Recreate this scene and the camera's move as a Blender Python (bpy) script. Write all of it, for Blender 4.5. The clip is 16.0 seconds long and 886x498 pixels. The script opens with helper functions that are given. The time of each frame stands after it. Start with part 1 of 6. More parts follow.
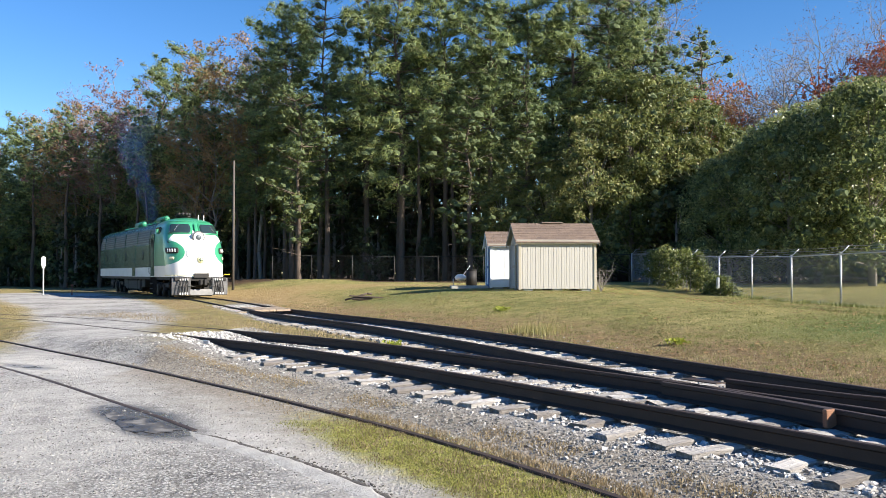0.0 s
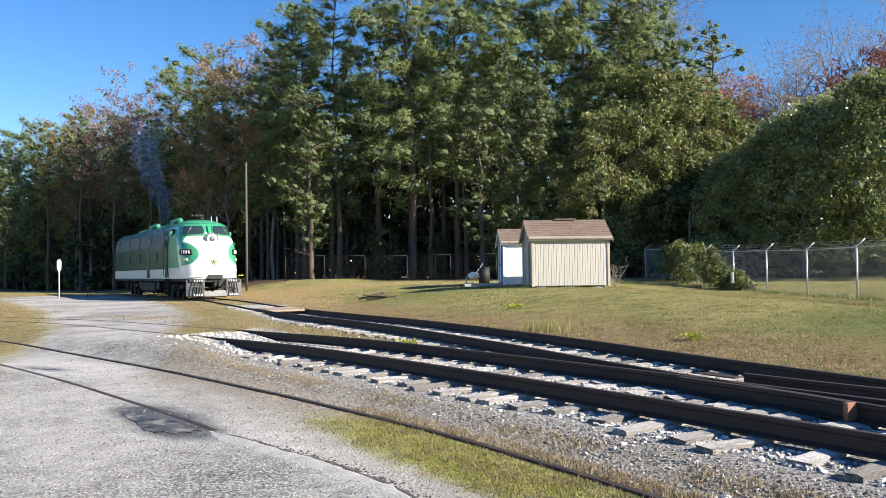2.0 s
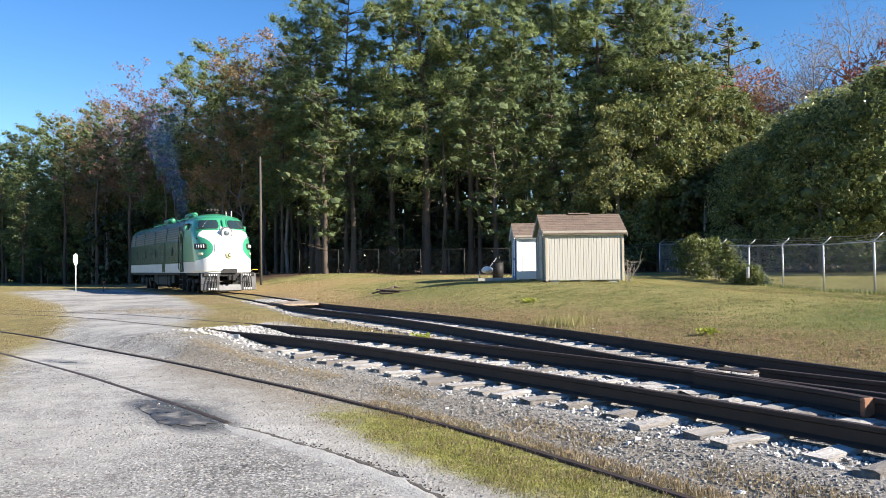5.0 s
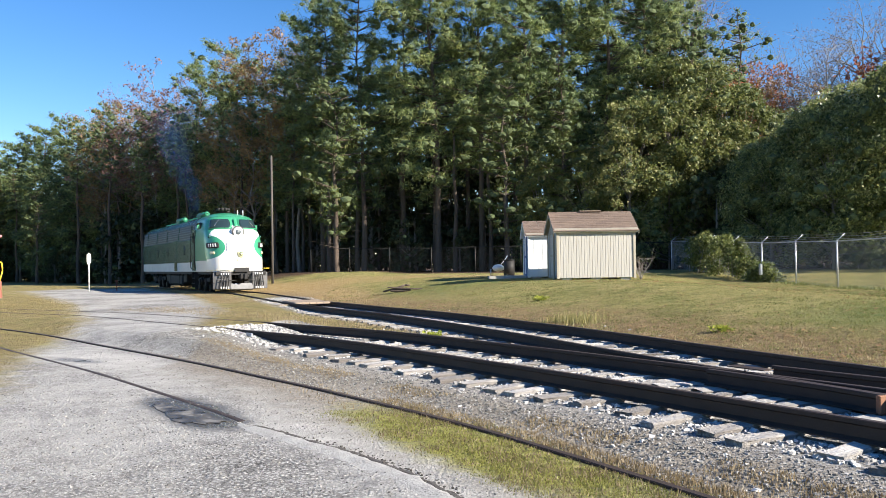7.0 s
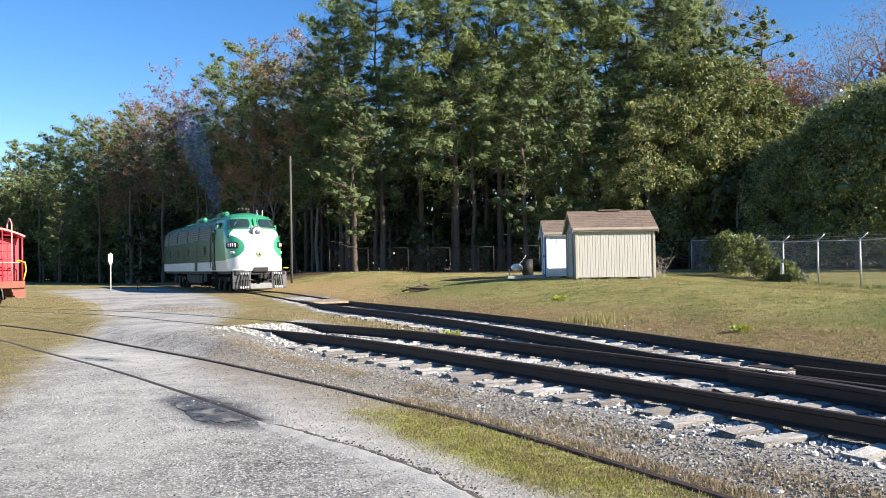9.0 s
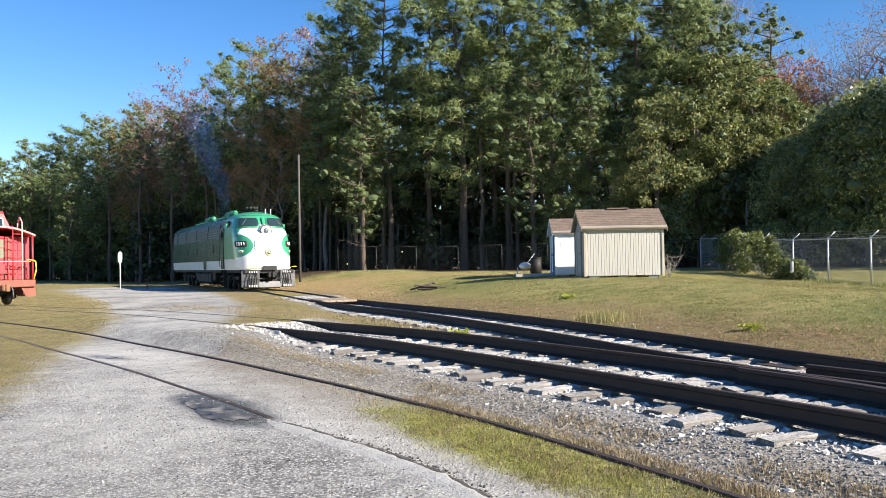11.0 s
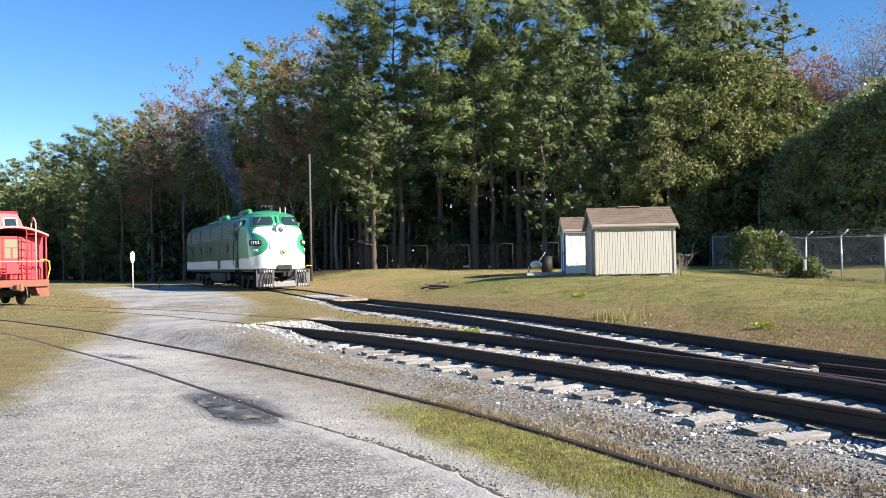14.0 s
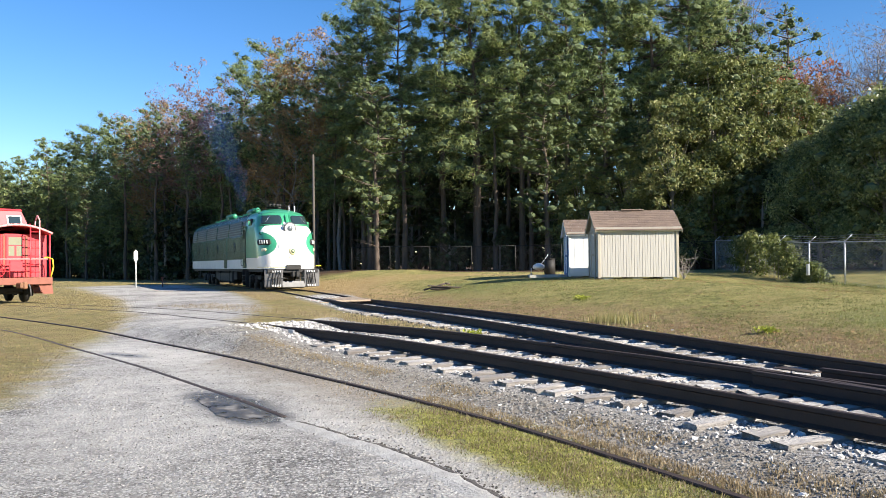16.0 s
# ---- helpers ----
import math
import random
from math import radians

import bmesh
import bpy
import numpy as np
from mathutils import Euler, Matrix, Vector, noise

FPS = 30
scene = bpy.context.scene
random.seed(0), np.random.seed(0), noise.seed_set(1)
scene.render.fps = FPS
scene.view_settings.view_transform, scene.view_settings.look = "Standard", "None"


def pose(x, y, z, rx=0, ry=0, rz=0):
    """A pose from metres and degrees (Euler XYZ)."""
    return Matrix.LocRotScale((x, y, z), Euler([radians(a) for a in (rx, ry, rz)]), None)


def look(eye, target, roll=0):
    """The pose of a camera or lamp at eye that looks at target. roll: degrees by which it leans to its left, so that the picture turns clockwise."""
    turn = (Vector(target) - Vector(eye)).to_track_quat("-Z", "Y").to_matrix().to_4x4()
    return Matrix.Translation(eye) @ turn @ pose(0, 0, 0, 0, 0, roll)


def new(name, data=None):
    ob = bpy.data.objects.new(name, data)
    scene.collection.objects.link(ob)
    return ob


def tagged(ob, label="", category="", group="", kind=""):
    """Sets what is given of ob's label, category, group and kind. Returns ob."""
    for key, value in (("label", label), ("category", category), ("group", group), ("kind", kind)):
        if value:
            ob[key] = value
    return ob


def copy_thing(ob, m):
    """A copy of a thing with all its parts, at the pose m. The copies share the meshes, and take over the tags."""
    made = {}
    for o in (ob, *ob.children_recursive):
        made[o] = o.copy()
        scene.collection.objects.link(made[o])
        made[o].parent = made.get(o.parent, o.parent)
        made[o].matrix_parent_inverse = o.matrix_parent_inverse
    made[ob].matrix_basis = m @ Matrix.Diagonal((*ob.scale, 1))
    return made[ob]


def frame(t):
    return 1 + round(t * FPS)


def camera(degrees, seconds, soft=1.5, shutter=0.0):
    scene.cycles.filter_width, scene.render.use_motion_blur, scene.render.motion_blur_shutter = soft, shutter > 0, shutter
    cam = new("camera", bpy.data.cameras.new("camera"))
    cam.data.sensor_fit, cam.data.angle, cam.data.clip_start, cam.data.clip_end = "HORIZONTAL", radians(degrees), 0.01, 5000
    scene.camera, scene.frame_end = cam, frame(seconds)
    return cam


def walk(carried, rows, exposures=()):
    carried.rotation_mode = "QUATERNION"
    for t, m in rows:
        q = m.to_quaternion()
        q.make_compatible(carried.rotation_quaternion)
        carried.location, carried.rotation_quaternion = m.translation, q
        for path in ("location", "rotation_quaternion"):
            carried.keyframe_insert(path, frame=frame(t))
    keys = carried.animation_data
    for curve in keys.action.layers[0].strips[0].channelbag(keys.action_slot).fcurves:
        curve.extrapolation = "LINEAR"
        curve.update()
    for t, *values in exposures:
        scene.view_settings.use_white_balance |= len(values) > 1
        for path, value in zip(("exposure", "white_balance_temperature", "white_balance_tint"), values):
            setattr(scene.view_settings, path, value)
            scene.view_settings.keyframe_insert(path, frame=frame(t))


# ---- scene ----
cam = camera(58.11, 16.0, soft=0.4)
PATH = [
    (0, look((0.046, -0.008, 1.516), (0.046, 9.987, 1.820), 0.000)),
    (0.5, look((0.007, -0.004, 1.511), (-0.030, 9.992, 1.815), -0.768)),
    (1, look((0.001, -0.009, 1.510), (-0.064, 9.986, 1.807), -0.817)),
    (1.5, look((0.002, -0.019, 1.508), (-0.092, 9.976, 1.804), -0.805)),
    (2, look((0.005, -0.017, 1.507), (-0.143, 9.978, 1.792), -0.737)),
    (2.5, look((0.009, -0.016, 1.508), (-0.198, 9.978, 1.796), -0.651)),
    (3, look((0.006, -0.010, 1.503), (-0.250, 9.983, 1.784), -0.669)),
    (3.5, look((0.007, -0.012, 1.502), (-0.285, 9.980, 1.778), -0.599)),
    (4, look((0.013, -0.002, 1.500), (-0.290, 9.990, 1.759), -0.592)),
    (6.5, look((0.003, 0.005, 1.500), (-0.378, 9.996, 1.687), -0.947)),
    (7, look((-0.003, 0.001, 1.500), (-0.458, 9.988, 1.696), -0.881)),
    (7.5, look((-0.009, -0.002, 1.503), (-0.562, 9.981, 1.697), -0.882)),
    (8, look((-0.005, -0.002, 1.497), (-0.615, 9.977, 1.694), -1.015)),
    (8.5, look((-0.005, -0.001, 1.497), (-0.679, 9.975, 1.692), -1.045)),
    (9, look((-0.006, 0.009, 1.497), (-0.690, 9.983, 1.692), -0.918)),
    (11.5, look((-0.009, 0.015, 1.494), (-0.818, 9.981, 1.670), -1.003)),
    (12, look((-0.007, 0.007, 1.496), (-0.830, 9.971, 1.672), -1.033)),
    (12.5, look((-0.007, 0.014, 1.494), (-0.831, 9.979, 1.648), -1.151)),
    (13, look((-0.007, 0.003, 1.494), (-0.847, 9.966, 1.658), -1.093)),
    (13.5, look((-0.005, 0.013, 1.494), (-0.863, 9.975, 1.664), -1.056)),
    (14, look((-0.005, 0.012, 1.496), (-0.927, 9.968, 1.662), -1.096)),
    (14.5, look((-0.008, 0.009, 1.493), (-0.985, 9.960, 1.664), -0.952)),
    (15, look((-0.004, 0.009, 1.495), (-0.987, 9.959, 1.662), -0.952)),
    (15.5, look((-0.011, 0.006, 1.494), (-0.985, 9.957, 1.676), -0.678)),
    (16, look((-0.009, -0.001, 1.498), (-0.965, 9.951, 1.682), -0.586)),
]
walk(cam, PATH)

# ---- daylight ----
SUN_AZ, SUN_EL = math.atan2(0.905, -0.425), radians(27)   # from +y towards +x
SUN_TO = Vector((math.sin(SUN_AZ) * math.cos(SUN_EL), math.cos(SUN_AZ) * math.cos(SUN_EL), math.sin(SUN_EL)))
sky = bpy.data.worlds.new("sky")
scene.world = sky
sky.use_nodes = True
sn = sky.node_tree.nodes
tex = sn.new("ShaderNodeTexSky")
tex.sky_type, tex.sun_disc = "NISHITA", False
tex.sun_elevation, tex.sun_rotation = SUN_EL, SUN_AZ
tex.air_density, tex.dust_density, tex.ozone_density = 1.0, 0.0, 3.0
deep = sn.new("ShaderNodeHueSaturation")
deep.inputs["Saturation"].default_value = 1.3
deep.inputs["Hue"].default_value, deep.inputs["Value"].default_value = 0.509, 0.92
sky.node_tree.links.new(tex.outputs[0], deep.inputs["Color"])
sky.node_tree.links.new(deep.outputs[0], sn["Background"].inputs[0])
sn["Background"].inputs[1].default_value = 0.078
sun = new("sun", bpy.data.lights.new("sun", "SUN"))
sun.data.energy, sun.data.angle, sun.data.color = 5.0, radians(0.53), (1.0, 0.91, 0.78)
sun.matrix_world = look(SUN_TO * 50, (0, 0, 0))
scene.view_settings.exposure = 1.4

# ---- materials ----


def graph(name):
    m = bpy.data.materials.new(name)
    m.use_nodes = True
    nt = m.node_tree
    return m, nt, nt.nodes["Principled BSDF"]


def node(nt, kind, **kw):
    n = nt.nodes.new(kind)
    for k, v in kw.items():
        if k in n.inputs:
            n.inputs[k].default_value = v
    return n


def ramp(nt, src, stops):
    r = nt.nodes.new("ShaderNodeValToRGB")
    e = r.color_ramp.elements
    while len(e) < len(stops):
        e.new(0.5)
    for i, (p, c) in enumerate(stops):
        e[i].position, e[i].color = p, (*c, 1)
    nt.links.new(src, r.inputs[0])
    return r.outputs[0]


def mixed(nt, fac, a, b, mode="MIX"):
    m = nt.nodes.new("ShaderNodeMix")
    m.data_type, m.blend_type = "RGBA", mode
    for sock, v in ((m.inputs[0], fac), (m.inputs[6], a), (m.inputs[7], b)):
        if isinstance(v, bpy.types.NodeSocket):
            nt.links.new(v, sock)
        elif isinstance(v, (int, float)):
            sock.default_value = v
        else:
            sock.default_value = (*v, 1)
    return m.outputs[2]


def maths(nt, op, a, b=None, clamp=False):
    m = nt.nodes.new("ShaderNodeMath")
    m.operation, m.use_clamp = op, clamp
    for sock, v in zip(m.inputs, (a, b)):
        if v is None:
            continue
        if isinstance(v, bpy.types.NodeSocket):
            nt.links.new(v, sock)
        else:
            sock.default_value = v
    return m.outputs[0]


def coords(nt, space="Object", scale=None):
    tc = nt.nodes.new("ShaderNodeTexCoord")
    if scale is None:
        return tc.outputs[space]
    mp = nt.nodes.new("ShaderNodeMapping")
    mp.inputs["Scale"].default_value = scale
    nt.links.new(tc.outputs[space], mp.inputs[0])
    return mp.outputs[0]


def noisy(nt, vec, scale, detail=4, rough=0.6):
    n = node(nt, "ShaderNodeTexNoise", Scale=scale, Detail=detail, Roughness=rough)
    nt.links.new(vec, n.inputs["Vector"])
    return n.outputs[0]


def bumped(nt, bsdf, height, strength=0.3, distance=0.02):
    b = node(nt, "ShaderNodeBump", Strength=strength, Distance=distance)
    nt.links.new(height, b.inputs["Height"])
    nt.links.new(b.outputs[0], bsdf.inputs["Normal"])


def painted(name, base, dark=None, scale=3.0, rough=0.5, metal=0.0, grain=40.0, bump=0.1, stretch=(1, 1, 1), amount=0.6, pieces=0.0):
    """A surface with large stains and fine grain; pieces varies it from object to object."""
    m, nt, b = graph(name)
    dark = dark or tuple(c * 0.6 for c in base)
    v = coords(nt, "Object", stretch)
    big = noisy(nt, v, scale, 5)
    fine = noisy(nt, v, grain, 3)
    c = mixed(nt, maths(nt, "MULTIPLY", ramp(nt, big, [(0.35, (0, 0, 0)), (0.7, (1, 1, 1))]), amount), base, dark)
    c = mixed(nt, maths(nt, "MULTIPLY", fine, 0.35), c, tuple(x * 0.7 for x in base))
    if pieces:
        oi = nt.nodes.new("ShaderNodeObjectInfo")
        c = mixed(nt, maths(nt, "MULTIPLY", oi.outputs["Random"], pieces), c, dark)
    nt.links.new(c, b.inputs["Base Color"])
    b.inputs["Metallic"].default_value = metal
    nt.links.new(maths(nt, "ADD", maths(nt, "MULTIPLY", fine, 0.25), rough - 0.1, True), b.inputs["Roughness"])
    bumped(nt, b, fine, bump)
    return m


def foliage(name, shades, rough=0.55, through_light=0.35):
    """Leaves: a shade for each leaf and a slower drift over the crown."""
    m, nt, b = graph(name)
    g = nt.nodes.new("ShaderNodeNewGeometry")
    big = noisy(nt, coords(nt), 0.35, 2)
    oi = nt.nodes.new("ShaderNodeObjectInfo")
    f = maths(nt, "ADD", maths(nt, "MULTIPLY", g.outputs["Random Per Island"], 0.5), maths(nt, "MULTIPLY", big, 0.5))
    f = maths(nt, "ADD", f, maths(nt, "MULTIPLY", maths(nt, "SUBTRACT", oi.outputs["Random"], 0.5), 0.3))
    col = ramp(nt, f, [(i / max(1, len(shades) - 1) * 0.7 + 0.15, s) for i, s in enumerate(shades)])
    nt.links.new(col, b.inputs["Base Color"])
    b.inputs["Roughness"].default_value = rough
    t = nt.nodes.new("ShaderNodeBsdfTranslucent")
    nt.links.new(col, t.inputs[0])
    mx = nt.nodes.new("ShaderNodeMixShader")
    mx.inputs[0].default_value = through_light
    nt.links.new(b.outputs[0], mx.inputs[1])
    nt.links.new(t.outputs[0], mx.inputs[2])
    nt.links.new(mx.outputs[0], nt.nodes["Material Output"].inputs[0])
    return m


def ground_material():
    m, nt, b = graph("ground")
    v = coords(nt)

    def mask(name, soft=0.25, scale=2.2, gain=0.9):
        a = nt.nodes.new("ShaderNodeAttribute")
        a.attribute_name = name
        n = maths(nt, "MULTIPLY", maths(nt, "SUBTRACT", noisy(nt, v, scale, 6, 0.7), 0.5), gain)
        s = maths(nt, "ADD", a.outputs["Fac"], n)
        s = maths(nt, "DIVIDE", maths(nt, "SUBTRACT", s, 0.5 - soft), 2 * soft, True)
        return s

    n1, n2, n3 = noisy(nt, v, 0.35, 4), noisy(nt, v, 3.0, 6, 0.7), noisy(nt, v, 45.0, 4, 0.7)
    lawn = ramp(nt, maths(nt, "ADD", maths(nt, "MULTIPLY", noisy(nt, v, 0.9, 5, 0.7), 0.45), maths(nt, "MULTIPLY", noisy(nt, v, 7.0, 8, 0.85), 0.55)), [(0.36, (0.08, 0.09, 0.025)), (0.44, (0.20, 0.21, 0.055)), (0.52, (0.35, 0.31, 0.11)), (0.63, (0.48, 0.39, 0.18))])
    green = ramp(nt, n2, [(0.3, (0.07, 0.12, 0.025)), (0.7, (0.15, 0.21, 0.05))])
    lawn = mixed(nt, mask("green", 0.3, 0.9, 1.2), lawn, green)
    dry = ramp(nt, noisy(nt, v, 5.0, 7, 0.8), [(0.32, (0.13, 0.085, 0.045)), (0.5, (0.30, 0.20, 0.10)), (0.66, (0.42, 0.32, 0.17))])
    lawn = mixed(nt, mask("dry", 0.3, 1.5, 1.0), lawn, dry)
    lawn = mixed(nt, maths(nt, "MULTIPLY", ramp(nt, n3, [(0.40, (1, 1, 1)), (0.54, (0, 0, 0))]), 0.45), lawn, (0.05, 0.052, 0.02))
    straw = ramp(nt, n2, [(0.3, (0.30, 0.19, 0.08)), (0.7, (0.44, 0.34, 0.16))])
    lawn = mixed(nt, mask("straw", 0.3, 1.2, 0.8), lawn, straw)

    vo = node(nt, "ShaderNodeTexVoronoi", Scale=34.0)
    nt.links.new(v, vo.inputs["Vector"])
    vo2 = node(nt, "ShaderNodeTexVoronoi", Scale=60.0)
    nt.links.new(v, vo2.inputs["Vector"])
    sep = nt.nodes.new("ShaderNodeSeparateColor")
    nt.links.new(vo.outputs["Color"], sep.inputs[0])
    sep2 = nt.nodes.new("ShaderNodeSeparateColor")
    nt.links.new(vo2.outputs["Color"], sep2.inputs[0])
    stone = ramp(nt, maths(nt, "ADD", maths(nt, "MULTIPLY", sep.outputs[0], 0.4), maths(nt, "MULTIPLY", sep2.outputs[1], 0.6)),
                 [(0.12, (0.07, 0.066, 0.06)), (0.3, (0.29, 0.28, 0.265)), (0.55, (0.43, 0.42, 0.40)), (0.85, (0.58, 0.57, 0.545))])
    fines = ramp(nt, n2, [(0.3, (0.37, 0.36, 0.335)), (0.7, (0.56, 0.545, 0.51))])
    gaps = ramp(nt, vo.outputs["Distance"], [(0.35, (0, 0, 0)), (0.62, (1, 1, 1))])
    pits = ramp(nt, noisy(nt, v, 26.0, 5, 0.75), [(0.30, (1, 1, 1)), (0.43, (0, 0, 0))])
    gaps = maths(nt, "MAXIMUM", maths(nt, "MULTIPLY", gaps, 0.7), maths(nt, "MULTIPLY", pits, 0.85))
    stone = mixed(nt, gaps, stone, (0.06, 0.057, 0.052))
    grav = mixed(nt, ramp(nt, maths(nt, "ADD", n1, maths(nt, "MULTIPLY", n2, 0.3)), [(0.55, (0, 0, 0)), (0.75, (0.75, 0.75, 0.75))]), stone, fines)
    grav = mixed(nt, mask("dirt", 0.3, 1.6, 0.8), grav, fines)
    brown = ramp(nt, noisy(nt, v, 14.0, 6, 0.8), [(0.34, (0.09, 0.075, 0.055)), (0.5, (0.25, 0.215, 0.165)), (0.66, (0.40, 0.36, 0.30))])
    grav = mixed(nt, maths(nt, "MULTIPLY", mask("weeds", 0.35, 2.5, 1.1), 0.8), grav, brown)
    moss = ramp(nt, noisy(nt, v, 7.0, 8, 0.85), [(0.32, (0.09, 0.085, 0.03)), (0.45, (0.20, 0.195, 0.05)), (0.54, (0.30, 0.29, 0.065)), (0.62, (0.38, 0.32, 0.18))])
    grav = mixed(nt, mask("moss", 0.25, 3.5, 1.0), grav, moss)
    wet = mask("wet", 0.2, 4.0, 0.5)
    grav = mixed(nt, maths(nt, "MULTIPLY", wet, 0.85), grav, (0.05, 0.047, 0.042))
    bare_ground = mask("gravel", 0.2, 2.0, 0.9)
    col = mixed(nt, bare_ground, lawn, grav)
    bal = ramp(nt, sep.outputs[0], [(0.0, (0.07, 0.068, 0.065)), (0.4, (0.22, 0.215, 0.205)), (1.0, (0.45, 0.44, 0.425))])
    col = mixed(nt, mask("ballast", 0.2, 5.0, 0.7), col, bal)
    litter = ramp(nt, noisy(nt, v, 6.0, 6, 0.8), [(0.3, (0.03, 0.02, 0.012)), (0.7, (0.13, 0.075, 0.04))])
    col = mixed(nt, mask("litter", 0.3, 0.8, 0.8), col, litter)
    nt.links.new(col, b.inputs["Base Color"])
    nt.links.new(maths(nt, "SUBTRACT", 0.95, maths(nt, "MULTIPLY", wet, 0.75)), b.inputs["Roughness"])
    b.inputs["Specular IOR Level"].default_value = 0.3
    hgt = maths(nt, "ADD", maths(nt, "MULTIPLY", vo.outputs["Distance"], -0.5), n3)
    hgt = maths(nt, "MULTIPLY", hgt, maths(nt, "SUBTRACT", 1.0, maths(nt, "MULTIPLY", wet, 0.9)))
    turf = maths(nt, "MULTIPLY", maths(nt, "SUBTRACT", 1.0, bare_ground), maths(nt, "MULTIPLY", noisy(nt, v, 8.0, 8, 0.8), 4.0))
    bumped(nt, b, maths(nt, "ADD", hgt, turf), 1.0, 0.035)
    return m


def nose_material():
    """White nose with green side lobes round the number boards and a green cab roof."""
    m, nt, b = graph("nose paint")
    sep = nt.nodes.new("ShaderNodeSeparateXYZ")
    nt.links.new(coords(nt), sep.inputs[0])
    X, Y, Z = sep.outputs
    ay = maths(nt, "ABSOLUTE", Y)
    e = maths(nt, "ADD", maths(nt, "POWER", maths(nt, "DIVIDE", maths(nt, "SUBTRACT", 2.0, ay), 1.22), 2.0),
              maths(nt, "POWER", maths(nt, "ABSOLUTE", maths(nt, "DIVIDE", maths(nt, "SUBTRACT", Z, 2.45), 0.74)), 2.0))
    lobe = maths(nt, "LESS_THAN", e, 1.0)
    top = maths(nt, "GREATER_THAN", maths(nt, "ADD", Z, maths(nt, "MULTIPLY", maths(nt, "POWER", ay, 2.0), 0.17)), 3.62)
    side = maths(nt, "MULTIPLY", maths(nt, "LESS_THAN", X, -1.35), maths(nt, "GREATER_THAN", Z, 1.72))
    g = maths(nt, "MAXIMUM", maths(nt, "MAXIMUM", lobe, top), side)
    n = noisy(nt, coords(nt), 2.0, 5)
    white = mixed(nt, maths(nt, "MULTIPLY", n, 0.25), (0.82, 0.82, 0.78), (0.62, 0.6, 0.52))
    green = mixed(nt, n, (0.03, 0.24, 0.12), (0.06, 0.31, 0.18))
    nt.links.new(mixed(nt, g, white, green), b.inputs["Base Color"])
    b.inputs["Roughness"].default_value = 0.3
    b.inputs["Coat Weight"].default_value = 0.3
    return m


GROUND = ground_material()
NOSE = nose_material()
RAIL = painted("rusty rail", (0.045, 0.028, 0.021), (0.02, 0.014, 0.012), 4.0, 0.7, 0.2, 60, 0.3)
RAILTOP = painted("worn rail head", (0.11, 0.08, 0.062), (0.05, 0.034, 0.027), 3.0, 0.55, 0.6, 60, 0.1)
RUST = painted("raw rust", (0.25, 0.12, 0.065), (0.13, 0.06, 0.035), 8.0, 0.8, 0.0, 60, 0.3)
TIE = painted("weathered tie wood", (0.68, 0.66, 0.63), (0.075, 0.06, 0.05), 5.0, 0.9, 0.0, 50, 0.9, (0.22, 4, 4), 0.8, 0.7)
PLANK = painted("crossing planks", (0.38, 0.30, 0.22), (0.22, 0.16, 0.11), 5.0, 0.9, 0.0, 50, 0.5, (0.3, 3, 3))
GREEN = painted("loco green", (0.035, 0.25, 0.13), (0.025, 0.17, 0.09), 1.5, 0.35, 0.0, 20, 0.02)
# loco green darkened to carry the body's shade; also small nose details
DARKGREEN = painted("darkened loco green", (0.011, 0.085, 0.066), (0.008, 0.06, 0.05), 1.5, 0.22, 0.0, 20, 0.02)
WHITE = painted("loco white", (0.75, 0.75, 0.72), (0.55, 0.54, 0.5), 1.5, 0.35, 0.0, 20, 0.02)
GRILLE = painted("dark grille screen", (0.045, 0.06, 0.075), (0.03, 0.04, 0.05), 3.0, 0.5, 0.3, 30, 0.05)
STEEL = painted("stainless grille", (0.085, 0.105, 0.12), (0.06, 0.075, 0.085), 3.0, 0.4, 0.1, 30, 0.05)
BLACK = painted("running gear", (0.014, 0.014, 0.015), (0.03, 0.026, 0.022), 4.0, 0.65, 0.2, 30, 0.2)
PILOT = painted("grey pilot", (0.13, 0.13, 0.135), (0.013, 0.013, 0.013), 3.0, 0.5, 0.1, 30, 0.1)
YELLOW = painted("yellow paint", (0.75, 0.55, 0.04), None, 3.0, 0.5)
CREAM = painted("emblem yellow", (0.82, 0.78, 0.48), None, 3.0, 0.5)
SILVER = painted("silver reflector", (0.75, 0.75, 0.76), (0.5, 0.5, 0.52), 3.0, 0.15, 0.9)
HOSE = painted("hose fittings", (0.8, 0.8, 0.8), (0.5, 0.5, 0.5), 3.0, 0.4, 0.1)
RED = painted("caboose red", (0.52, 0.032, 0.045), (0.36, 0.024, 0.03), 1.6, 0.45, 0.0, 30, 0.05)
PINK = painted("faded red roof edge", (0.72, 0.33, 0.32), (0.6, 0.2, 0.2), 2.0, 0.6)
BROWNRED = painted("rusted steps", (0.26, 0.09, 0.06), (0.13, 0.05, 0.035), 4.0, 0.75)
TAN = painted("tan siding", (0.46, 0.44, 0.40), (0.38, 0.36, 0.32), 0.8, 0.75, 0.0, 30, 0.2, (4, 4, 0.6), 0.5, 0.3)
EAVE = painted("weathered eave board", (0.36, 0.33, 0.28), (0.26, 0.23, 0.19), 2.0, 0.8)
TANTRIM = painted("tan trim", (0.40, 0.36, 0.29), (0.31, 0.27, 0.2), 2.0, 0.7)
SHEDWHITE = painted("white siding", (0.78, 0.80, 0.80), (0.68, 0.7, 0.7), 0.8, 0.65, 0.0, 30, 0.1, (4, 4, 0.6), 0.4, 0.15)
BLUE = painted("blue door trim", (0.10, 0.17, 0.33), (0.07, 0.12, 0.24), 2.0, 0.6)
